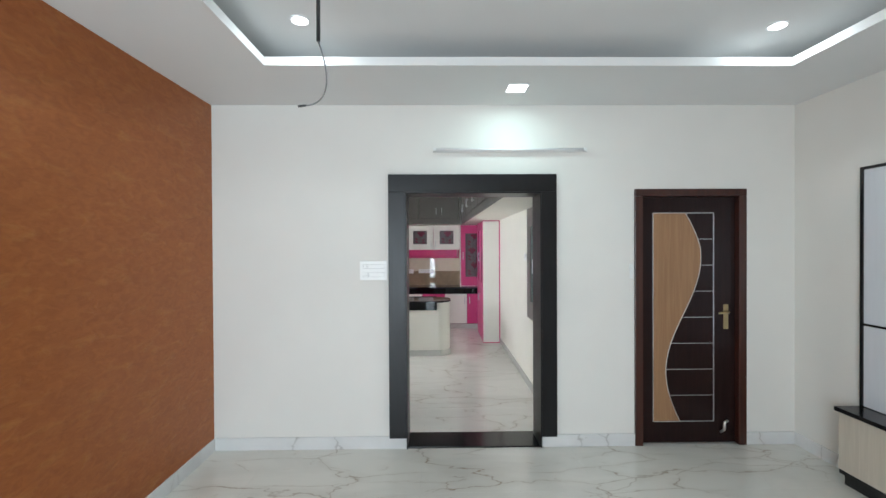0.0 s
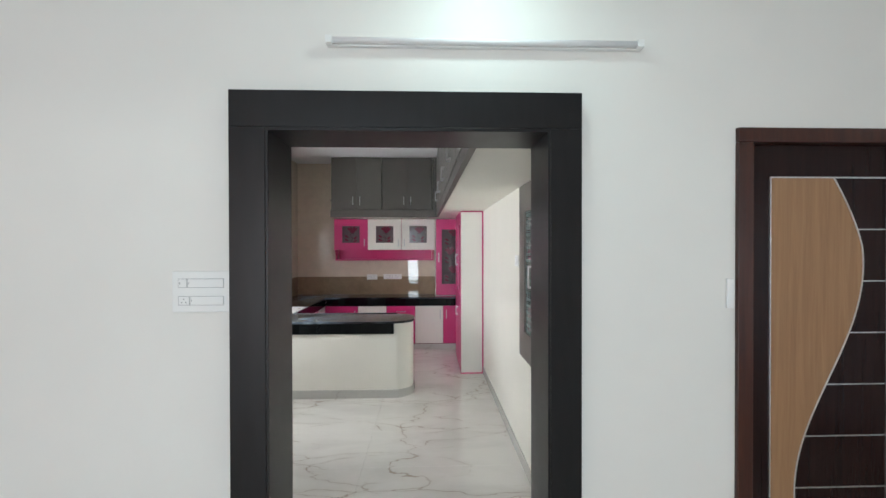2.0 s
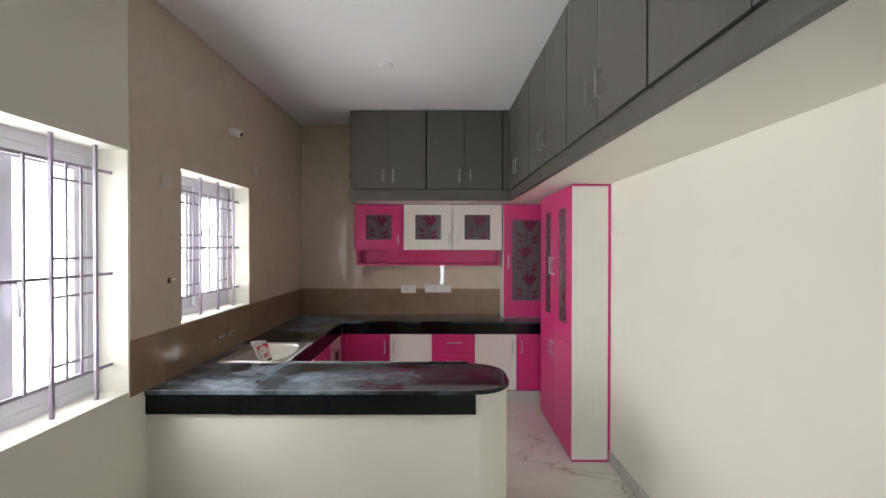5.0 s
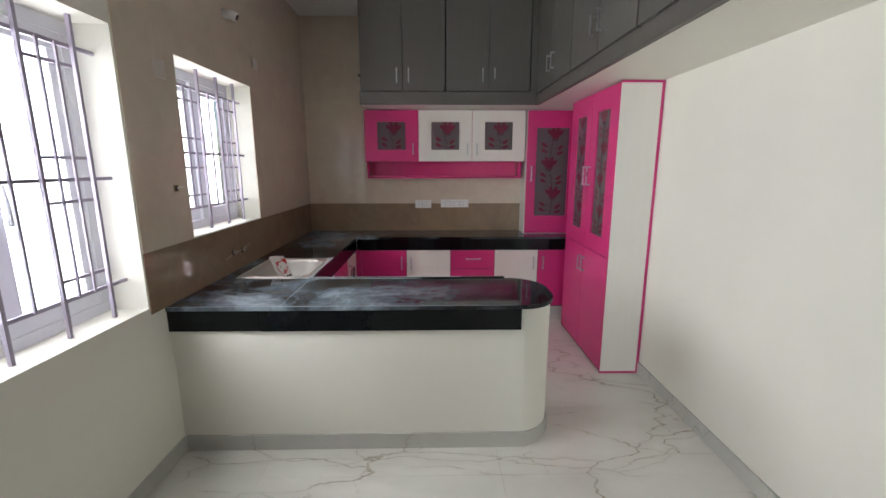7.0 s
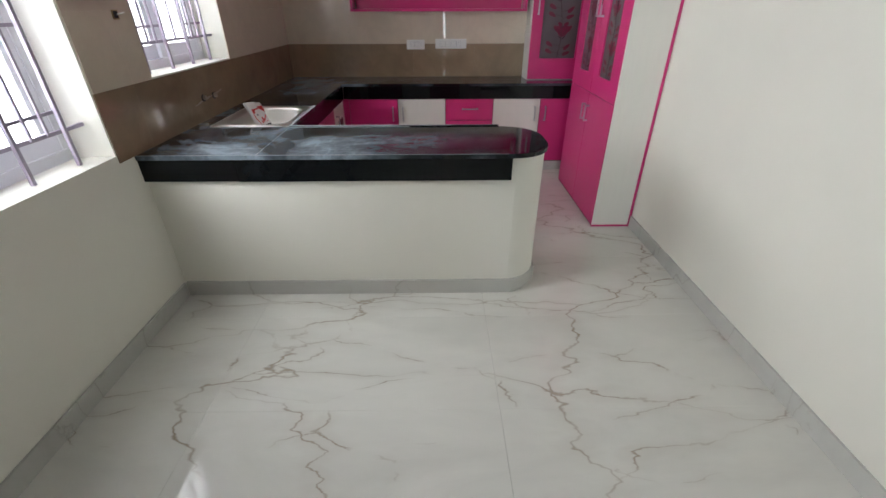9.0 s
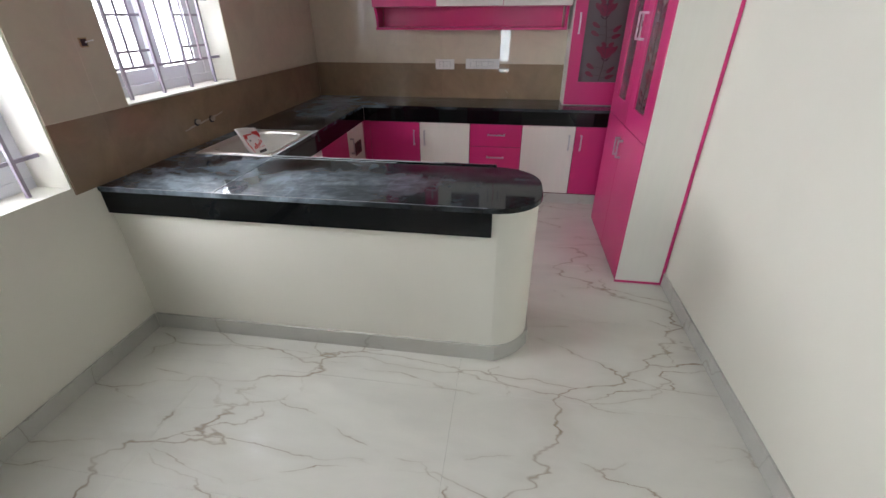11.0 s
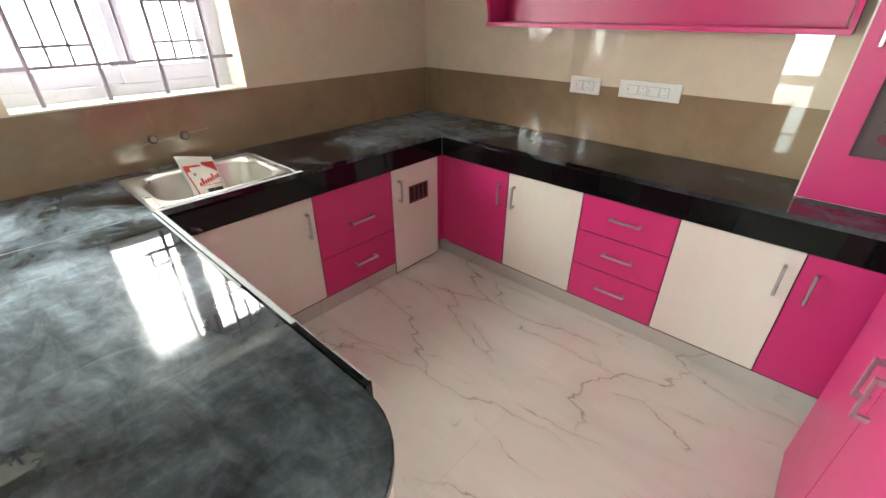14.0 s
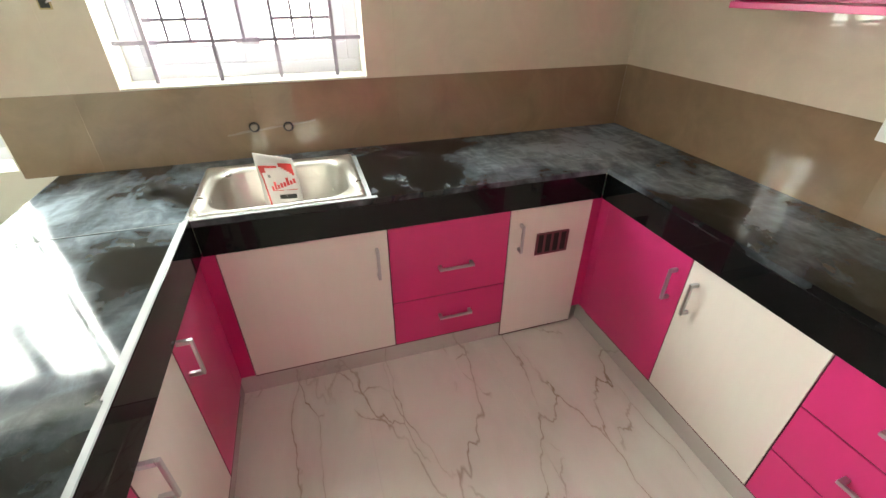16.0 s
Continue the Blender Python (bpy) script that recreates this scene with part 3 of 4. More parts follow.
structure("wall_peninsula", prism(bmesh.new(), pw, "z", 0, TOP - 0.0225), M_IVORY, "ivory painted half wall with rounded end under the worktop", "half wall")
ps = [(XL + 0.012, YF + 0.016)] + round_end(YF + 0.016, YI - 0.01, 0.287, 0.16, flat=0.6) + [(0.02, YI - 0.01), (0.02, YI - 0.02)] + round_end(YF + 0.028, YI - 0.02, 0.2765, 0.17, flat=0.2)[::-1] + [(XL + 0.012, YF + 0.0275)]
structure("baseboard_peninsula", prism(bmesh.new(), ps, "z", 0, SK), M_SKIRT, "grey marble skirting round the half wall", "skirting")


# ---- sink ----
def ring_points(x0, x1, y0, y1, r, z, n=5):
    pts = []
    for cx, cy, a0 in ((x1 - r, y0 + r, -90), (x1 - r, y1 - r, 0), (x0 + r, y1 - r, 90), (x0 + r, y0 + r, 180)):
        for k in range(n + 1):
            a = radians(a0 + 90 * k / n)
            pts.append(Vector((cx + r * math.cos(a), cy + r * math.sin(a), z)))
    return pts


def loft_rings(rings, cap=True):
    bm = bmesh.new()
    vs = [[bm.verts.new(p) for p in r] for r in rings]
    n = len(vs[0])
    for a, b in zip(vs, vs[1:]):
        for k in range(n):
            bm.faces.new((a[k], a[(k + 1) % n], b[(k + 1) % n], b[k]))
    if cap:
        bm.faces.new(vs[-1])
    bmesh.ops.recalc_face_normals(bm, faces=bm.faces[:])
    return bm


sink = thing("kitchen_sink", (-1.39, 7.17, 0.64), "stainless steel single bowl sink set into the worktop", "sink")
x0, x1, y0, y1 = SINK
bm = loft_rings([
    ring_points(x0, x1, y0, y1, 0.012, TOP - 0.004), ring_points(x0, x1, y0, y1, 0.012, TOP + 0.005),
    ring_points(x0 + 0.012, x1 - 0.008, y0 + 0.012, y1 - 0.012, 0.02, TOP + 0.008),
    ring_points(x0 + 0.06, x1 - 0.022, y0 + 0.045, y1 - 0.045, 0.10, TOP + 0.004),
    ring_points(x0 + 0.066, x1 - 0.03, y0 + 0.052, y1 - 0.052, 0.10, TOP - 0.01),
    ring_points(x0 + 0.075, x1 - 0.042, y0 + 0.065, y1 - 0.065, 0.09, TOP - 0.15),
    ring_points(x0 + 0.11, x1 - 0.08, y0 + 0.10, y1 - 0.10, 0.07, TOP - 0.175)])
part("bowl", bm, M_SINK, sink, smooth=True)
bm = bmesh.new()
bmesh.ops.create_cone(bm, cap_ends=True, segments=24, radius1=0.045, radius2=0.04, depth=0.006, matrix=Matrix.Translation((-1.39, 7.17, TOP - 0.171)))
part("drain", bm, M_CHROME, sink)

# packet standing in the sink
packet = thing("plastic_packet", (-1.42, 7.16, TOP - 0.172), "crumpled white plastic packet with red print in the sink", "packet")
PO, PU = Vector((-1.37, 7.10, TOP - 0.172)), Vector((0.02, 0.135, 0.0))
PV = Vector((-0.085, -0.008, 0.262))
PN = PU.cross(PV).normalized()


def packet_point(u, v, off):
    bulge = 0.012 * math.sin(math.pi * min(1, max(0, u))) * (1 - 0.7 * v)
    crease = 0.004 * math.sin(9 * u + 5 * v) + 0.003 * math.sin(17 * v - 6 * u)
    top = 0.10 * (0.45 - u) * max(0.0, v - 0.8) / 0.2
    return PO + PU * (u + 0.05 * math.sin(4 * v)) + PV * (v + top) + PN * (bulge + crease + off)


def packet_sheet(u0, u1, v0, v1, off, thick, nu=8, nv=12):
    bm = bmesh.new()
    grid = [[[bm.verts.new(packet_point(u0 + (u1 - u0) * i / nu, v0 + (v1 - v0) * j / nv, off + s * thick)) for i in range(nu + 1)] for j in range(nv + 1)] for s in (0, 1)]
    for s in (0, 1):
        for j in range(nv):
            for i in range(nu):
                bm.faces.new((grid[s][j][i], grid[s][j][i + 1], grid[s][j + 1][i + 1], grid[s][j + 1][i]))
    rim = [(0, i) for i in range(nu)] + [(j, nu) for j in range(nv)] + [(nv, i) for i in range(nu, 0, -1)] + [(j, 0) for j in range(nv, 0, -1)]
    for (j, i), (l, k) in zip(rim, rim[1:] + rim[:1]):
        bm.faces.new((grid[0][j][i], grid[0][l][k], grid[1][l][k], grid[1][j][i]))
    bmesh.ops.recalc_face_normals(bm, faces=bm.faces[:])
    return bm


part("film", packet_sheet(0, 1, 0, 1, -0.02, 0.02), M_BAG, packet, smooth=True)
prints = [(0.06 + 0.012 * k, 0.10 + 0.012 * k, 0.78 - 0.08 * k, 0.86 - 0.08 * k, M_RED) for k in range(8)]
prints += [(0.09, 0.55, 0.83, 0.86, M_RED), (0.10, 0.22, 0.77, 0.83, M_RED)]
prints += [(0.60 + 0.06 * k, 0.66 + 0.06 * k, 0.84 - 0.025 * k, 0.90, M_RED) for k in range(6)]
prints += [(0.27 + 0.085 * k, 0.335 + 0.085 * k, 0.52 + 0.012 * k, (0.58, 0.63, 0.575, 0.585)[k % 4] + 0.012 * k, M_RED) for k in range(8)]
prints += [(0.28, 0.94, 0.515, 0.524, M_RED), (0.42, 0.88, 0.40, 0.46, M_WIRE), (0.24, 0.32, 0.70, 0.74, M_SLIT)]
for u0, u1, v0, v1, mat in prints:
    part("print", packet_sheet(u0, u1, v0, v1, 0.0006, 0.0006, 3, 3), mat, packet)


# ---- base cabinets ----
def carcass(name, x0, x1, y0, y1, z0, z1, label, mat, group="base cabinets"):
    t = thing(name, ((x0 + x1) / 2, (y0 + y1) / 2, z0), label, "cabinet", group)
    part("body", boxes((x0, x1, y0, y1, z0, z1)), mat, t)
    return t


ZB, ZT = 0.096, 0.687
YD, XD = 8.457, -1.155
BK = 8.88
for rows in ((XD - 0.03, XR, 8.466, BK), (XL + 0.02, -1.164, 6.872, 8.03), (-1.162, 0.0, YF + 0.14, 6.874)):
    tagged(part("plinth", boxes((*rows, 0, ZB - 0.002), bevel=0.001), M_SKIRT), "marble faced plinth under the base cabinets", "plinth", kind="structure")

c = carcass("base_cabinet", -1.10, -0.653 - G, YD + 0.02, BK, ZB, ZT, "pink laminated base cabinet with one door", M_PINK)
part("filler", boxes((XD - 0.003, -1.106, YD + 0.004, YD + 0.018, ZB, ZT)), M_PINK, c)
d = front_y(c, "door", -1.104, -0.653, ZB, ZT, YD, M_PINK)
handle(d, (-0.70, YD, 0.555), "-y")
c = carcass("base_cabinet", -0.653, -0.209 - G, YD + 0.02, BK, ZB, ZT, "off-white laminated base cabinet with one door", M_PINK)
d = front_y(c, "door", -0.653, -0.209, ZB, ZT, YD, M_WHITE)
handle(d, (-0.607, YD, 0.555), "-y")
c = carcass("drawer_cabinet", -0.209, 0.237 - G, YD + 0.02, BK, ZB, ZT, "pink base cabinet with three drawers", M_PINK)
for a, b in ((0.096, 0.298), (0.298, 0.492), (0.492, 0.687)):
    d = front_y(c, "drawer", -0.209, 0.237, a, b, YD, M_PINK)
    handle(d, (0.02, YD, (a + b) / 2 + 0.01), "-y", 0.15, True)
c = carcass("base_cabinet", 0.237, 0.677 - G, YD + 0.02, BK, ZB, ZT, "off-white laminated base cabinet with one door", M_PINK)
d = front_y(c, "door", 0.237, 0.677, ZB, ZT, YD, M_WHITE)
handle(d, (0.63, YD, 0.555), "-y")
c = carcass("base_cabinet", 0.677, XR - 0.003, YD + 0.02, BK, ZB, ZT, "pink laminated corner base cabinet beside the tall unit", M_PINK)
d = front_y(c, "door", 0.677, XR - 0.004, ZB, ZT, YD, M_PINK)
handle(d, (0.727, YD, 0.555), "-y")

c = carcass("sink_cabinet", -1.69, XD - 0.024, 6.9, 7.524 - G, ZB, 0.62, "off-white sink base cabinet with one wide door", M_PINK)
part("filler", boxes((XD - 0.022, XD - 0.004, 6.87, 6.936, ZB, ZT), (XD - 0.003, -1.074, 6.87, 6.883, ZB, ZT)), M_PINK, c)
d = front_x(c, "door", 6.938, 7.524, ZB, ZT, XD, M_WHITE)
handle(d, (XD, 7.478, 0.55), "+x")
c = carcass("drawer_cabinet", -1.69, XD - 0.02, 7.524, 8.03 - G, ZB, ZT, "pink base cabinet with two drawers of unequal height", M_PINK)
for a, b, z in ((0.096, 0.327, 0.222), (0.327, 0.687, 0.478)):
    d = front_x(c, "drawer", 7.524, 8.03, a, b, XD, M_PINK)
    handle(d, (XD, 7.795, z), "+x", 0.15, True)
c = carcass("gas_cabinet", -1.69, XD - 0.02, 8.03, 8.42, 0.012, ZT, "off-white cabinet with floor-length vented door", M_PINK)
d = front_x(c, "door", 8.03, 8.415, 0.012, ZT, XD, M_WHITE)
handle(d, (XD, 8.08, 0.557), "+x")
part("filler", boxes((XD - 0.022, XD - 0.004, 8.417, 8.476, ZB, ZT)), M_PINK, c)
v = part("vent", boxes((XD, XD + 0.003, 8.165, 8.312, 0.452, 0.558)), M_GAP, c, "dark slotted ventilation grille")
for k in range(5):
    y = 8.165 + 0.147 * k / 4
    part("slat", boxes((XD + 0.003, XD + 0.007, y - 0.005, y + 0.005, 0.452, 0.558)), M_VENT, v)
for z in (0.455, 0.555):
    part("slat", boxes((XD + 0.003, XD + 0.0065, 8.165, 8.312, z - 0.004, z + 0.004)), M_VENT, v)

YP = 6.886
for k, (a, b, mat, hx, word) in enumerate(((-1.07, -0.735, M_PINK, -0.768, "pink"), (-0.735, -0.38, M_WHITE, -0.42, "off-white"), (-0.38, -0.004, M_PINK, -0.335, "pink"))):
    c = carcass("base_cabinet", a, b - G, YF + 0.14, YP - 0.02, ZB, ZT, word + " base cabinet under the peninsula worktop", M_PINK)
    d = front_y(c, "door", a, b, ZB, ZT, YP, mat, out=1)
    handle(d, (hx, YP, 0.6), "+y", rise=0.036)


# ---- printed flower panes ----
def blob(bm, cx, cz, rx, rz, tilt, n=10, cut=0.0, out=-0.0008):
    pts = []
    for k in range(n):
        a = k * math.tau / n
        px, pz = rx * math.cos(a), rz * math.sin(a) * (1 - cut * math.cos(a))
        pts.append((cx + px * math.cos(tilt) - pz * math.sin(tilt), cz + px * math.sin(tilt) + pz * math.cos(tilt)))
    return prism(bm, pts, "y", 0, out)


def rose(red, dark, cx, cz, s):
    """An open rose seen from the side: cup, two turned petals, a bud and sepals."""
    cup = [(-0.72, 0.42), (-0.35, 0.58), (0.0, 0.44), (0.35, 0.58), (0.72, 0.42), (0.66, 0.0), (0.42, -0.42), (0.12, -0.6), (-0.12, -0.6), (-0.42, -0.42), (-0.66, 0.0)]
    prism(red, [(cx + s * x, cz + s * z) for x, z in cup], "y", 0, -0.001)
    for side in (-1, 1):
        blob(red, cx + side * 0.72 * s, cz + 0.2 * s, 0.42 * s, 0.2 * s, side * 0.9, cut=0.3)
        blob(dark, cx + side * 0.3 * s, cz - 0.05 * s, 0.36 * s, 0.035 * s, side * 1.0, out=-0.0016)
        blob(red, cx + side * 0.34 * s, cz + 0.68 * s, 0.3 * s, 0.17 * s, side * 0.5)
    blob(dark, cx, cz + 0.40 * s, 0.34 * s, 0.05 * s, 0.15, out=-0.0016)
    for side in (-1, 1):
        blob(dark, cx + side * 0.2 * s, cz - 0.68 * s, 0.26 * s, 0.07 * s, side * 0.7, cut=0.3)


def flower_motif(w, h, blooms, wide=1.0):
    """Roses and leaves on one stem, drawn in the plane y = 0 from the pane's foot."""
    red, dark = bmesh.new(), bmesh.new()
    pts = [(w * (0.5 + 0.06 * math.sin(7 * k / 12)), 0, h * (0.02 + 0.9 * k / 12)) for k in range(13)]
    tube(dark, [(x, -0.0004, z) for x, _, z in pts], 0.0032, 4)
    step = h / blooms
    for k in range(blooms):
        z = h * 0.02 + step * (k + 0.72)
        s = min(w * 0.32 * wide, step * 0.27)
        rose(red, dark, w * (0.5 + 0.08 * (-1) ** k), z, s)
        for side, dz, tilt in ((-1, -0.36, 0.55), (1, -0.44, 0.7), (-1, -0.56, 0.5), (1, -0.62, 0.35)):
            lx, lz = w * 0.5 + side * w * 0.24, z + dz * step
            blob(red, lx, lz, s * 0.46, s * 0.19, side * tilt, cut=0.35)
            tube(dark, [(w * 0.52, -0.0004, lz - 0.16 * s), (lx, -0.0012, lz)], 0.0016, 4)
    return red, dark


def flower_pane(parent, x0, x1, z0, z1, y, blooms, turned=False, wide=1.0):
    w, h = x1 - x0, z1 - z0
    pane = part("glass_pane", boxes((0, w, 0.0, 0.004, 0, h)), M_SMOKE, parent, "smoky glass printed with crimson roses")
    red, dark = flower_motif(w, h, blooms, wide)
    m = Matrix.Translation((x0, y, z0)) if not turned else Matrix.Translation((y, x1, z0)) @ Matrix.Rotation(radians(-90), 4, "Z")
    pane.matrix_basis = m
    for ob in (part("rose_print", red, M_ROSE, pane), part("stem_print", dark, M_STEM, pane)):
        ob["kind"] = "stuff"
    return pane


# ---- wall cabinets ----
c = None
for k, (a, b, mat, hx, word) in enumerate(((-1.066, -0.527, M_PINK, -0.58, "pink"), (-0.527, 0.012, M_WHITE, -0.035, "off-white"), (0.012, 0.55, M_WHITE, 0.06, "off-white"))):
    c = thing("wall_cabinet", ((a + b) / 2, 8.78, 1.56), word + " wall cabinet with a rose-printed glass door", "cabinet", "wall cabinets")
    part("body", boxes((a, b - G, 8.69, 8.897, 1.562, 2.062)), M_PINK, c)
    g0, g1 = (a + b) / 2 - 0.14, (a + b) / 2 + 0.14
    d = front_y(c, "door", a, b, 1.562, 2.062, 8.66, mat, hole=(g0, g1, 1.678, 1.948))
    flower_pane(c, g0 - 0.005, g1 + 0.005, 1.673, 1.953, 8.672, 1)
    handle(d, (hx, 8.66, 1.684), "-y", 0.11)

shelf = thing("wall_shelf", (-0.26, 8.78, 1.40), "pink open shelf with curved brackets under the wall cabinets", "shelf")
part("back_panel", boxes((-1.03, 0.50, 8.875, 8.897, 1.4125, 1.5615)), M_PINK, shelf)
part("board", boxes((-1.058, 0.53, 8.715, 8.897, 1.392, 1.412), bevel=0.002), M_PINK, shelf)
for x in (-1.058, 0.512):
    curve = [(8.897, 1.412), (8.735, 1.412)] + [(8.735 - 0.07 * (1 - math.cos(t)), 1.412 + 0.148 * math.sin(t)) for t in [k * math.pi / 2 / 8 for k in range(1, 9)]] + [(8.897, 1.56)]
    part("bracket", prism(bmesh.new(), curve, "x", x, x + 0.018), M_PINK, shelf)

# corner unit standing on the worktop
c = thing("corner_cabinet", (0.85, 8.77, TOP), "pink corner cabinet with tall rose-printed glass door", "cabinet")
part("body", boxes((0.562, XR - 0.004, 8.664, 8.897, TOP, 2.062)), M_WHITE, c, "off-white laminated sides")
d = front_y(c, "door", 0.566, XR - 0.004, TOP + 0.006, 2.06, 8.642, M_PINK, hole=(0.662, 0.99, 1.01, 1.892))
flower_pane(c, 0.657, 0.995, 1.005, 1.897, 8.654, 3)
handle(d, (0.614, 8.642, 1.44), "-y", 0.15)

# tall unit along the east wall
YT0, YT1, XT = 7.19, 8.168, 0.858
c = thing("tall_cabinet", (1.0, 7.68, 0), "tall pink larder unit with rose-printed glass doors", "cabinet")
part("body", boxes((XT + 0.02, XR - 0.003, YT0 + 0.006, YT1, 0, 2.064)), M_PINK, c)
part("end_panel", boxes((XT + 0.004, XR - 0.02, YT0, YT0 + 0.006, 0.014, 2.054)), M_WHITE, c, "off-white laminated end panel")
part("edge_trim", boxes((XR - 0.02, XR - 0.003, YT0 - 0.004, YT0 + 0.006, 0, 2.068), (XT, XR - 0.02, YT0 - 0.004, YT0 + 0.006, 2.054, 2.068), (XT, XR - 0.02, YT0 - 0.004, YT0 + 0.006, 0, 0.014)), M_PINK, c, "pink edge strip")
ymid = 7.685
for a, b, hy in ((YT0 + 0.002, ymid, 7.645), (ymid, YT1, 7.725)):
    g0, g1 = (7.335, 7.565) if a < 7.5 else (7.79, 8.02)
    d = front_x(c, "door", a, b, 0.872, 2.062, XT, M_PINK, out=-1, hole=(g0, g1, 1.0, 1.912))
    handle(d, (XT, hy, 1.44), "-x", 0.15)
    flower_pane(c, g0 - 0.005, g1 + 0.005, 0.995, 1.917, XT + 0.011, 4, True, 1.2)
    d = front_x(c, "door", a, b, 0.012, 0.872, XT, M_PINK, out=-1)
    handle(d, (XT, hy, 0.73), "-x", 0.12)

# ---- loft cupboards ----
ZF, ZS = 2.183, 2.168     # lower edges of the back and side loft doors
slab_b = structure("trim_loft_slab", boxes((-1.04, 0.60, 8.352, YB, 2.072, 2.15), (0.602, XR, YK, YB, 2.072, 2.15)), M_IVORY, "ivory painted concrete loft slab", "loft slab")
t = thing("loft_fascia", (0.59, 6.0, 2.068), "grey laminated fascia along the loft edge", "fascia")
part("back_strip", boxes((-1.043, 0.566, 8.320, 8.351, 2.068, ZF - 0.006), bevel=0.0015), M_GREY, t)
part("side_strip", boxes((0.567, 0.601, YK + 0.001, 8.352, 2.068, ZS - 0.02), bevel=0.0015), M_GREY, t)
# dark strips paint the shade between fascia and loft doors
part("shadow_gap", boxes((-1.03, 0.58, 8.352, 8.358, 2.151, ZF)), M_GAP, t)
part("shadow_gap", boxes((0.589, 0.5995, YK + 0.002, 8.34, 2.149, 2.1502)), M_GAP, t)
for a, b in ((-1.04, -0.264), (-0.264, 0.512)):
    c = thing("loft_cupboard", ((a + b) / 2, 8.6, 2.15), "matt grey loft cupboard with two doors", "cupboard", "loft cupboards")
    part("body", boxes((a + 0.002, b - 0.006, 8.36, 8.895, 2.1505, ZC - 0.004)), M_GREY, c)
    m = (a + b) / 2
    for p, q, hx in ((a + 0.003, m, m - 0.052), (m, b - 0.008, m + 0.055)):
        d = front_y(c, "door", p, q, ZF, ZC - 0.012, 8.338, M_GREY)
        handle(d, (hx, 8.338, 2.318), "-y", 0.125)
part("corner_post", boxes((0.512, 0.588, 8.342, 8.40, ZF, ZC - 0.004)), M_GREY, t)
side_lofts = [t]
for a, b in ((YK + 0.004, 4.57), (4.57, 5.545), (5.545, 6.46), (6.46, 7.42), (7.42, 8.335)):
    c = thing("loft_cupboard", (0.9, (a + b) / 2, 2.15), "matt grey loft cupboard with two doors", "cupboard", "loft cupboards")
    side_lofts.append(c)
    part("body", boxes((0.590, XR - 0.004, a + 0.003, b - 0.006, 2.1505, ZC - 0.004)), M_GREY, c)
    m = (a + b) / 2
    for p, q, hy in ((a + 0.004, m, m - 0.055), (m, b - 0.004, m + 0.055)):
        d = front_x(c, "door", p, q, ZS, ZC - 0.012, 0.570, M_GREY, out=-1)
        handle(d, (0.570, hy, 2.335), "-x", 0.125)

# the loft's front runs slightly out of square with the wall
SKEW = 0.0155


def skew(ob):
    for child in ob.children_recursive:
        if child.name.startswith("handle"):
            child.location.x += SKEW * (8.335 - child.location.y)
        else:
            for v in child.data.vertices:
                if 0.56 < v.co.x < 0.9:
                    v.co.x += SKEW * (8.335 - v.co.y)


for ob in side_lofts:
    skew(ob)
for v in slab_b.data.vertices:
    if 0.59 < v.co.x < 0.61 and v.co.y < 8.34:
        v.co.x += SKEW * (8.335 - v.co.y)

# ---- wall showcase ----
c = thing("wall_showcase", (XR + 0.1, 4.5, CASE[2]), "taupe laminated wall showcase with checked glass doors", "cabinet")
XF = XR - 0.012
part("body", boxes((XR + 0.02, XR + 0.3, CASE[0] + 0.003, CASE[1] - 0.003, CASE[2] + 0.003, CASE[3] - 0.003)), M_SHOW, c)
part("side_panel", boxes((XF, XR + 0.02, CASE[0] + 0.003, 4.035, CASE[2] + 0.003, CASE[3] - 0.003), bevel=0.001), M_SHOW, c)
part("groove", boxes((XF + 0.008, XR + 0.02, 4.035, 4.058, CASE[2] + 0.003, 1.988)), M_GAP, c, "dark shadow groove")
for a, b, g0, g1, hy in ((4.058, 4.535, 4.16, 4.41, 4.48), (4.535, CASE[1] - 0.003, 4.605, 4.85, 4.578)):
    d = front_x(c, "door", a, b, CASE[2] + 0.003, CASE[3] - 0.003, XF, M_SHOW, out=-1, hole=(g0, g1, 1.005, 1.868))
    part("check_pane", boxes((XF + 0.013, XF + 0.017, g0 - 0.004, g1 + 0.004, 1.001, 1.872)), M_CHECK, c, "frosted glass with dark green check")
    handle(d, (XF, hy, 1.42), "-x", 0.15, rise=0.035)


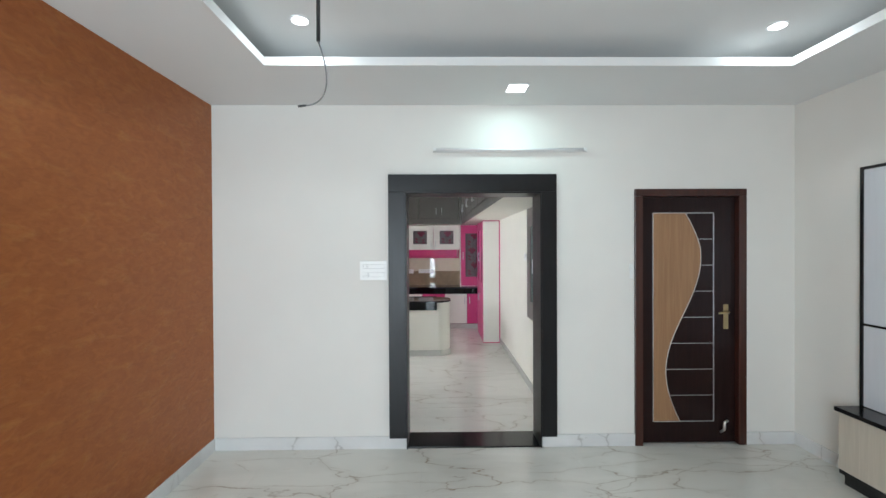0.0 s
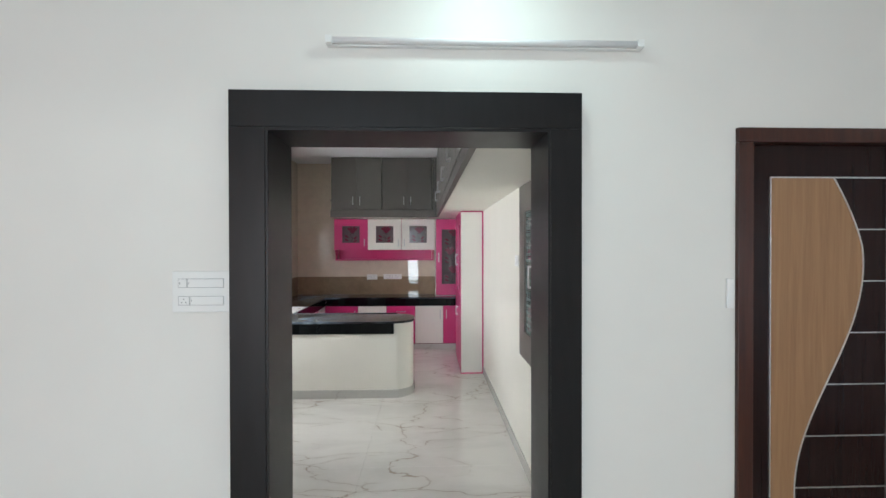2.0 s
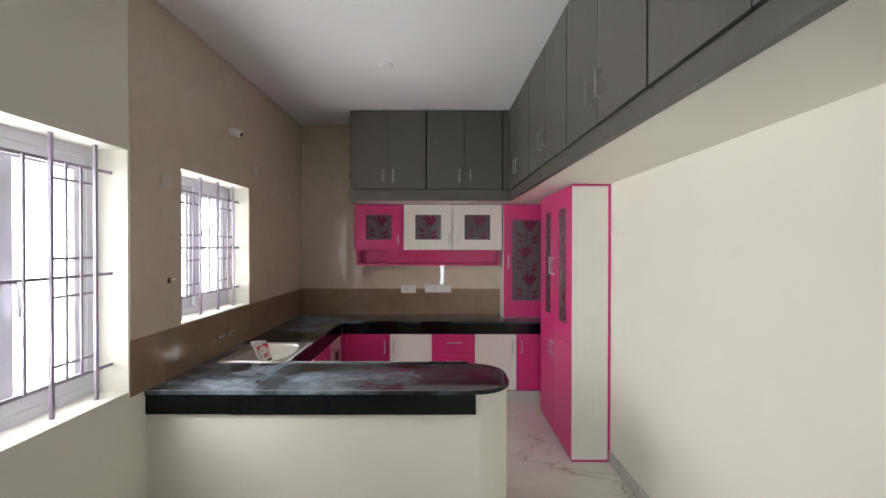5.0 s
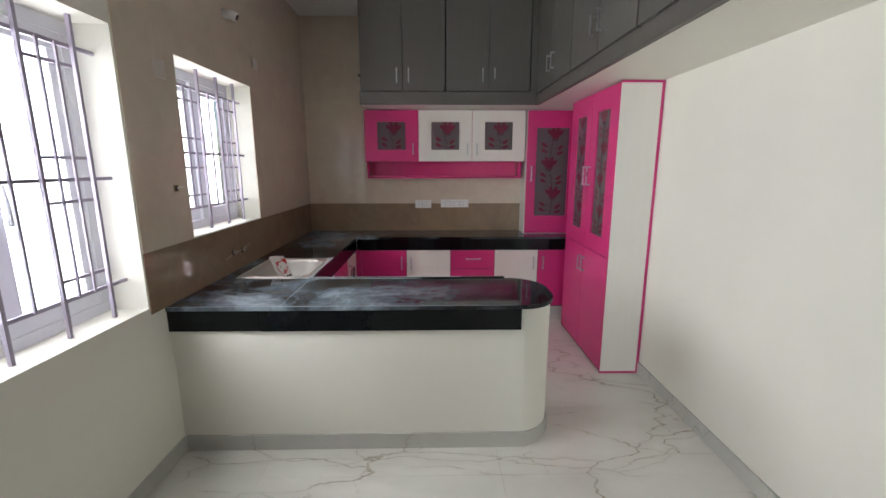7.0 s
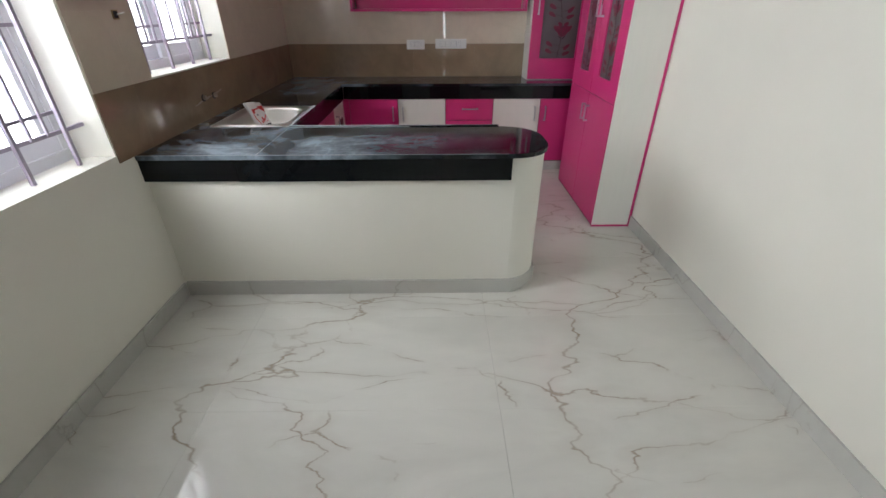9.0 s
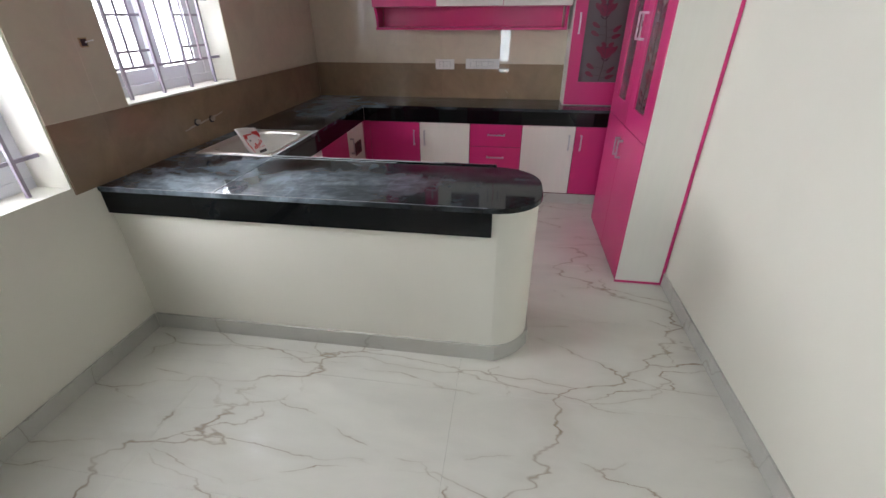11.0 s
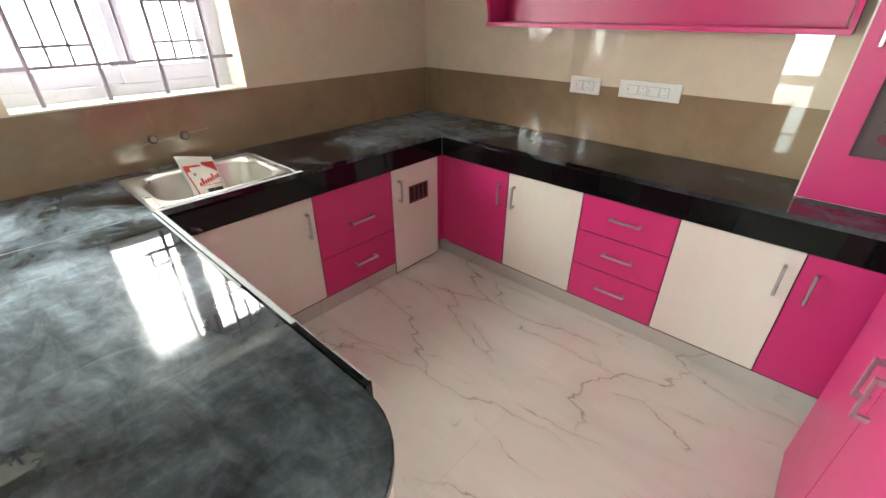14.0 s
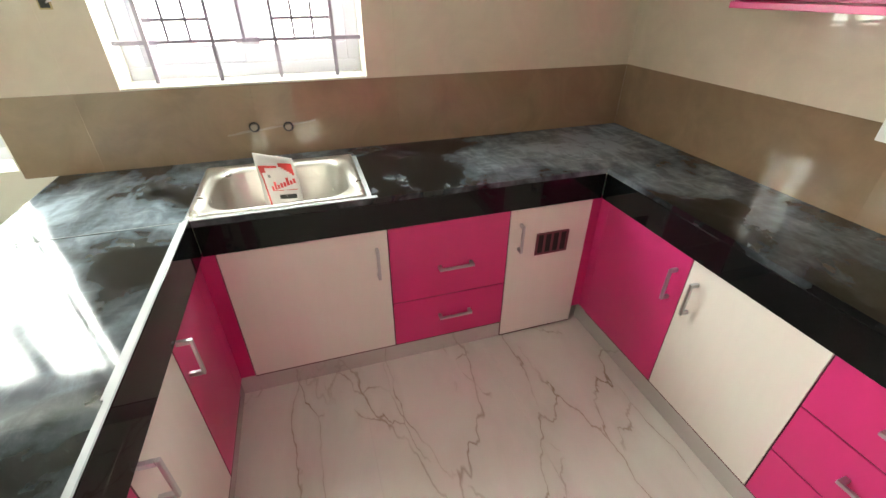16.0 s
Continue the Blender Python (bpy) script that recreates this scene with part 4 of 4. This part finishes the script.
# ---- switches, sockets, small wall things ----
def plate(name, at, facing, w, h, label, modules, category="switch", mat=None):
    """A plate with raised modules; built facing -y and turned."""
    t = thing(name, at, label, category)
    bm = boxes((-w / 2, w / 2, -0.011, 0, -h / 2, h / 2), bevel=0.003)
    rot = Matrix.Rotation(radians({"-y": 0, "+x": 90, "-x": -90}[facing]), 4, "Z")
    m = Matrix.Translation(at) @ rot
    made = [part("plate", bm, mat or M_PLASTIC, t)]
    for x0, x1, z0, z1, kind in modules:
        made.append(part("module_edge", boxes((x0 - 0.0018, x1 + 0.0018, -0.0125, -0.0112, z0 - 0.0018, z1 + 0.0018)), M_EDGE, t))
        mod = part("rocker" if kind == "r" else "socket", boxes((x0, x1, -0.014, -0.0112, z0, z1), bevel=0.001), M_PLASTIC, t)
        made.append(mod)
        cx, cz = (x0 + x1) / 2, (z0 + z1) / 2
        spots = [(x0 + 0.005, cz, 0.001, 0.004)] if kind == "r" else [(cx, z1 - 0.01, 0.002, 0.002), (cx - 0.008, z0 + 0.01, 0.002, 0.002), (cx + 0.008, z0 + 0.01, 0.002, 0.002)]
        for px, pz, rx, rz in spots:
            made.append(part("slot", boxes((px - rx, px + rx, -0.0147, -0.0141, pz - rz, pz + rz)), M_SLIT, t))
    for ob in made:
        ob.matrix_basis = m
    return t


plate("switchboard", (-0.427, YW, 1.448), "-y", 0.222, 0.158, "white modular switchboard with two rows beside the archway",
      [(-0.085, -0.055, 0.018, 0.05, "r"), (-0.05, 0.085, 0.018, 0.05, "r"), (-0.085, -0.045, -0.05, -0.018, "s"), (-0.04, 0.085, -0.05, -0.018, "r")])
plate("socket_plate", (-0.49, YB - 0.006, 1.112), "-y", 0.172, 0.085, "white switch and socket plate on the backsplash", [(-0.048, -0.012, -0.02, 0.022, "r"), (-0.006, 0.05, -0.02, 0.022, "s")], "socket")
plate("socket_plate", (-0.15, YB - 0.006, 1.118), "-y", 0.30, 0.085, "wide white double switch and socket plate on the backsplash", [(-0.105, -0.055, -0.022, 0.02, "r"), (-0.0505, -0.01, -0.022, 0.02, "s"), (0.0, 0.05, -0.022, 0.02, "r"), (0.0545, 0.095, -0.022, 0.02, "s")], "socket")
plate("blank_plate", (XL + 0.006, 6.517, 1.985), "+x", 0.09, 0.088, "dull cream blank plate on the beige tiles", [], "plate", M_BLANK)
plate("blank_plate", (XL + 0.006, 7.68, 2.265), "+x", 0.09, 0.075, "small dull cream blank plate on the beige tiles", [], "plate", M_BLANK)
plate("light_switch", (XR, 5.135, 1.508), "-x", 0.115, 0.085, "white light switch beside the showcase on the ivory wall", [(-0.03, 0.0, -0.022, 0.022, "r"), (0.004, 0.034, -0.022, 0.022, "r")])
plate("light_switch", (1.675, YW, 1.43), "-y", 0.03, 0.12, "narrow white plate beside the dark door", [])

# pipe stub, conduit hole and tap points
pipe = thing("pipe_stub", (XL, 7.267, 2.477), "white plastic pipe stub out of the tiles", "pipe")
bm = tube(bmesh.new(), [(XL + 0.004, 7.267, 2.477), (XL + 0.05, 7.267, 2.47), (XL + 0.085, 7.275, 2.455)], 0.028, 14)
part("tube", bm, M_PLASTIC, pipe, smooth=True)
part("mouth", tube(bmesh.new(), [(XL + 0.083, 7.275, 2.4555), (XL + 0.088, 7.276, 2.453)], 0.019, 12), M_GAP, pipe)
hole = thing("conduit_box", (XL + 0.006, 6.543, 1.404), "small dark open conduit box in the tiles", "conduit")
part("rim", boxes((XL + 0.006, XL + 0.010, 6.525, 6.562, 1.385, 1.423)), M_BRASS, hole)
part("opening", boxes((XL + 0.010, XL + 0.0115, 6.53, 6.557, 1.39, 1.418)), M_GAP, hole)
part("wire", tube(bmesh.new(), [(XL + 0.011, 6.55, 1.405), (XL + 0.025, 6.562, 1.41), (XL + 0.03, 6.575, 1.412)], 0.003, 6), M_PLASTIC, hole)
for y, z in ((7.089, 0.95), (7.224, 0.942)):
    tap = thing("tap_point", (XL + 0.006, y, z), "capped tap inlet with dark ring above the sink", "tap point", "tap inlets")
    bm = bmesh.new()
    bmesh.ops.create_cone(bm, cap_ends=True, segments=20, radius1=0.021, radius2=0.019, depth=0.006, matrix=Matrix.Translation((XL + 0.009, y, z)) @ Matrix.Rotation(radians(90), 4, "Y"))
    part("ring", bm, M_GAP, tap)
    bm = bmesh.new()
    bmesh.ops.create_cone(bm, cap_ends=True, segments=20, radius1=0.0145, radius2=0.0125, depth=0.016, matrix=Matrix.Translation((XL + 0.018, y, z + 0.003)) @ Matrix.Rotation(radians(90), 4, "Y"))
    part("plug", bm, M_SMEAR, tap)

pts = [(6.98 + 0.36 * k / 14, 0.925 + 0.035 * k / 14 + 0.0012 * math.sin(5 * k)) for k in range(15)]
smear = [(y, z + 0.004 + 0.003 * math.sin(3 * y * 20)) for y, z in pts] + [(y, z - 0.004) for y, z in pts[::-1]]
tagged(part("cement_smear", prism(bmesh.new(), smear, "x", XL + 0.0062, XL + 0.0072), M_SMEAR), "thin pale cement smear between the tap inlets", "smear")
bm = bmesh.new()
bmesh.ops.create_cone(bm, cap_ends=True, segments=24, radius1=0.04, radius2=0.06, depth=0.02, matrix=Matrix.Translation((-0.535, 7.28, ZC - 0.01)))
tagged(part("ceiling_rose", bm, M_CEILING), "round white ceiling rose without a lamp", "ceiling rose")
hook = thing("loft_peg", (-1.043, 8.4, 2.33), "small black peg on the loft's side", "peg")
part("peg", tube(bmesh.new(), [(-1.037, 8.4, 2.33), (-1.062, 8.4, 2.33)], 0.012, 10), M_WIRE, hook)


# ---- living room things ----
def lamp_panel(name, x, y, z, s, label, square=True):
    t = thing(name, (x, y, z - 0.012), label, "ceiling light")
    if square:
        part("frame", boxes((x - s / 2, x + s / 2, y - s / 2, y + s / 2, z - 0.008, z), bevel=0.002), M_COVE, t)
        part("diffuser", boxes((x - s / 2 + 0.008, x + s / 2 - 0.008, y - s / 2 + 0.008, y + s / 2 - 0.008, z - 0.011, z - 0.0082)), M_LAMP, t, "lit cool white diffuser")
    else:
        for nm, r, a, b, mat in (("frame", s / 2, z - 0.006, z, M_COVE), ("diffuser", s / 2 - 0.012, z - 0.009, z - 0.0062, M_LAMP)):
            pts = [(x + r * math.cos(k * math.tau / 24), y + r * math.sin(k * math.tau / 24)) for k in range(24)]
            part(nm, prism(bmesh.new(), pts, "z", a, b), mat, t)
    return t


lamp_panel("downlight", 0.67, 3.145, ZL, 0.15, "small square lit panel light in the ceiling border")
lamp_panel("spotlight", -0.70, 2.57, ZR, 0.115, "round lit downlight in the recessed ceiling", False)
lamp_panel("spotlight", 2.14, 2.62, ZR, 0.115, "round lit downlight in the recessed ceiling", False)

t = thing("tube_light", (0.68, YW, 2.40), "unlit white batten tube light over the archway", "tube light")
part("batten", boxes((0.06, 1.30, YW - 0.022, YW, 2.402, 2.43), bevel=0.003), M_PLASTIC, t)
part("tube", tube(bmesh.new(), [(0.085, YW - 0.034, 2.417), (1.275, YW - 0.034, 2.417)], 0.012, 12), M_COVE, t, smooth=True)
for x in (0.06, 1.275):
    part("end_cap", boxes((x, x + 0.025, YW - 0.048, YW - 0.0225, 2.402, 2.432), bevel=0.003), M_PLASTIC, t)

t = thing("hanging_cable", (-0.43, 2.0, ZR), "black ceiling hook rod with a loose cable end", "cable")
part("rod", tube(bmesh.new(), [(-0.434, 2.0, ZR), (-0.436, 2.0, 2.56)], 0.009, 8), M_WIRE, t)
pts = []
for k in range(17):
    u = k / 16
    pts.append((-0.436 + 0.05 * math.sin(math.pi * u * 0.95) - 0.065 * u * u, 2.0, 2.56 - 0.285 * math.sin(u * math.pi * 0.5)))
part("cable", tube(bmesh.new(), pts, 0.0035, 6), M_GREYWIRE, t, smooth=True)
part("cable_end", tube(bmesh.new(), [pts[-1], (pts[-1][0] - 0.035, 2.0, pts[-1][2] - 0.004)], 0.005, 6), M_WIRE, t)

# dark door
d1 = thing("door_2", (2.16, YW, 0), "closed dark wenge door with curved oak inlay", "door")
d1["kind"] = "structure"
for a, b in ((1.70, 1.765), (2.555, 2.62)):
    part("door_frame", boxes((a, b, YW - 0.018, YW + 0.1, 0, 2.04), bevel=0.004), M_DOORFRAME, d1, "reddish stained teak frame")
part("door_frame", boxes((1.70, 2.62, YW - 0.018, YW + 0.1, 2.041, 2.1), bevel=0.004), M_DOORFRAME, d1, "reddish stained teak frame")
YDR = YW + 0.03
leaf = part("leaf", boxes((1.766, 2.554, YDR, YDR + 0.035, 0.006, 2.04), bevel=0.002), M_DOORLEAF, d1)
PX0, PX1, PZ0, PZ1 = 1.868, 2.373, 0.182, 1.906


def wave(z):
    u = (PZ1 - z) / (PZ1 - PZ0)
    return PX0 + (PX1 - PX0) * (0.50 + 0.29 * math.cos(math.tau * (u - 0.21) / 1.1) - 0.07 * max(0, 1 - 6 * u))


zs = [PZ0 + (PZ1 - PZ0) * k / 48 for k in range(49)]
part("oak_inlay", prism(bmesh.new(), [(PX0, PZ0)] + [(wave(z), z) for z in zs] + [(PX0, PZ1)], "y", YDR - 0.0035, YDR), M_VENEER, leaf)
part("curve_strip", tube(bmesh.new(), [(wave(z), YDR - 0.004, z) for z in zs], 0.0035, 6), M_INLAY, leaf)
for x in (PX0, PX1):
    part("inlay_strip", boxes((x - 0.003, x + 0.003, YDR - 0.006, YDR, PZ0, PZ1)), M_INLAY, leaf)
for z in (PZ0, PZ1):
    part("inlay_strip", boxes((PX0, PX1, YDR - 0.0055, YDR, z - 0.003, z + 0.003)), M_INLAY, leaf)
for k in range(1, 8):
    z = PZ0 + (PZ1 - PZ0) * k / 8
    part("inlay_strip", boxes((wave(z), PX1 - 0.003, YDR - 0.004, YDR, z - 0.0022, z + 0.0022)), M_INLAY, leaf)
part("door_handle", boxes((2.455, 2.495, YDR - 0.008, YDR, 0.945, 1.15), bevel=0.003), M_BRASS, leaf, "antique brass lever handle")
part("lever", tube(bmesh.new(), [(2.475, YDR - 0.008, 1.09), (2.475, YDR - 0.045, 1.09), (2.46, YDR - 0.05, 1.088), (2.39, YDR - 0.048, 1.083)], 0.009, 8), M_BRASS, d1, "antique brass lever", smooth=True)
part("door_stopper", tube(bmesh.new(), [(2.43, YDR - 0.004, 0.09), (2.445, YDR - 0.03, 0.12), (2.448, YDR - 0.03, 0.18), (2.475, YDR - 0.03, 0.195)], 0.011, 8), M_SINK, d1, "steel foot stopper", smooth=True)

# low television unit and framed wall panel
t = thing("media_cabinet", (2.93, 2.0, 0), "low pale ash cabinet with black granite top", "cabinet")
part("plinth", boxes((2.87, XE - 0.013, 1.02, 2.94, 0, 0.07)), M_BLACK, t)
part("body", boxes((2.845, XE - 0.002, 1.0, 2.96, 0.1, 0.495), bevel=0.002), M_PALE, t)
part("base_strip", boxes((2.85, XE - 0.013, 1.0, 2.96, 0.07, 0.0995)), M_BLACK, t)
part("top", boxes((2.825, XE - 0.002, 0.98, 2.975, 0.4955, 0.525), bevel=0.003), M_BLACK, t, "black granite top")
t = thing("media_wall", (XE, 2.0, 0.53), "glossy white wall panel in a black frame", "media wall")
part("panel", boxes((XE - 0.02, XE - 0.001, 1.02, 2.95, 0.53, 2.15)), M_TVPANEL, t)
part("frame", boxes((XE - 0.03, XE - 0.001, 2.95, 2.97, 0.5255, 2.17), (XE - 0.03, XE - 0.001, 1.0, 1.02, 0.5255, 2.17), (XE - 0.03, XE - 0.001, 1.02, 2.95, 2.15, 2.17), bevel=0.001), M_BLACK, t)
part("strip", boxes((XE - 0.026, XE - 0.0205, 1.02, 2.95, 1.085, 1.10)), M_BLACK, t)


# ---- tiles ----
def tile_pieces(name, parent, rows, material, bevel=0.0006):
    """Shares one mesh between pieces of one size. rows: centre and size."""
    cache = {}
    for centre, size in rows:
        key = tuple(round(s, 4) for s in size)
        if key not in cache:
            sx, sy, sz = (s / 2 for s in key)
            cache[key] = mesh_of(name, boxes((-sx, sx, -sy, sy, -sz, sz), bevel=bevel), material)
        ob = new(name, cache[key])
        ob.parent = parent
        ob.matrix_basis = Matrix.Translation(centre)


def cuts(a, b, origin, size):
    k = math.floor((a - origin) / size)
    out = [a]
    while origin + size * (k + 1) < b - 1e-6:
        k += 1
        if origin + size * k > a + 1e-6:
            out.append(origin + size * k)
    return out + [b]


J = 0.0006
rows = []
for x0, x1, y0, y1, ox, oy in ((XL, XR, YK + 0.06, YB, -0.035, 5.55), (XL - 0.02, XE, YS, YW - 0.012, -0.035, 0.5)):
    xc, yc = cuts(x0, x1, ox, 1.2), cuts(y0, y1, oy, 0.6)
    for a, b in zip(xc, xc[1:]):
        for c0, d0 in zip(yc, yc[1:]):
            rows.append((((a + b) / 2, (c0 + d0) / 2, -0.004), (b - a - J, d0 - c0 - J, 0.008)))
tile_pieces("floor_tile", floor, rows, M_MARBLE)

back = new("wall_tiling_north")
tagged(back, "glossy beige wall tiles over a brown backsplash band", "wall tiles", kind="structure")
left = new("wall_tiling_west")
tagged(left, "glossy beige wall tiles round the sink window", "wall tiles", kind="structure")
TH, JW = 0.006, 0.0003


def tile_grid(u0, u1, v0, v1, du, dv, ou, ov, holes=()):
    us, vs = cuts(u0, u1, ou, du), cuts(v0, v1, ov, dv)
    out = []
    for a, b in zip(us, us[1:]):
        for c0, d0 in zip(vs, vs[1:]):
            out += wall_rects(a, b, c0, d0, holes)
    return [r for r in out if r[1] - r[0] > 0.004 and r[3] - r[2] > 0.004]


ZBAND = 1.118
for z0, z1, mat in ((TOP, ZBAND, M_BAND), (ZBAND, ZC, M_TILE)):
    g = tile_grid(XL + TH, XR, z0, z1, 0.6, 0.3, XL, ZBAND)
    tile_pieces("wall_tile", back, [(((a + b) / 2, YB - TH / 2, (c0 + d0) / 2), (b - a - JW, TH, d0 - c0 - JW)) for a, b, c0, d0 in g], mat, 0.0002)
    g = tile_grid(6.24, YB - TH, z0, z1, 0.6, 0.3, YB, ZBAND, (W2,))
    tile_pieces("wall_tile", left, [((XL + TH / 2, (a + b) / 2, (c0 + d0) / 2), (TH, b - a - JW, d0 - c0 - JW)) for a, b, c0, d0 in g], mat, 0.0002)
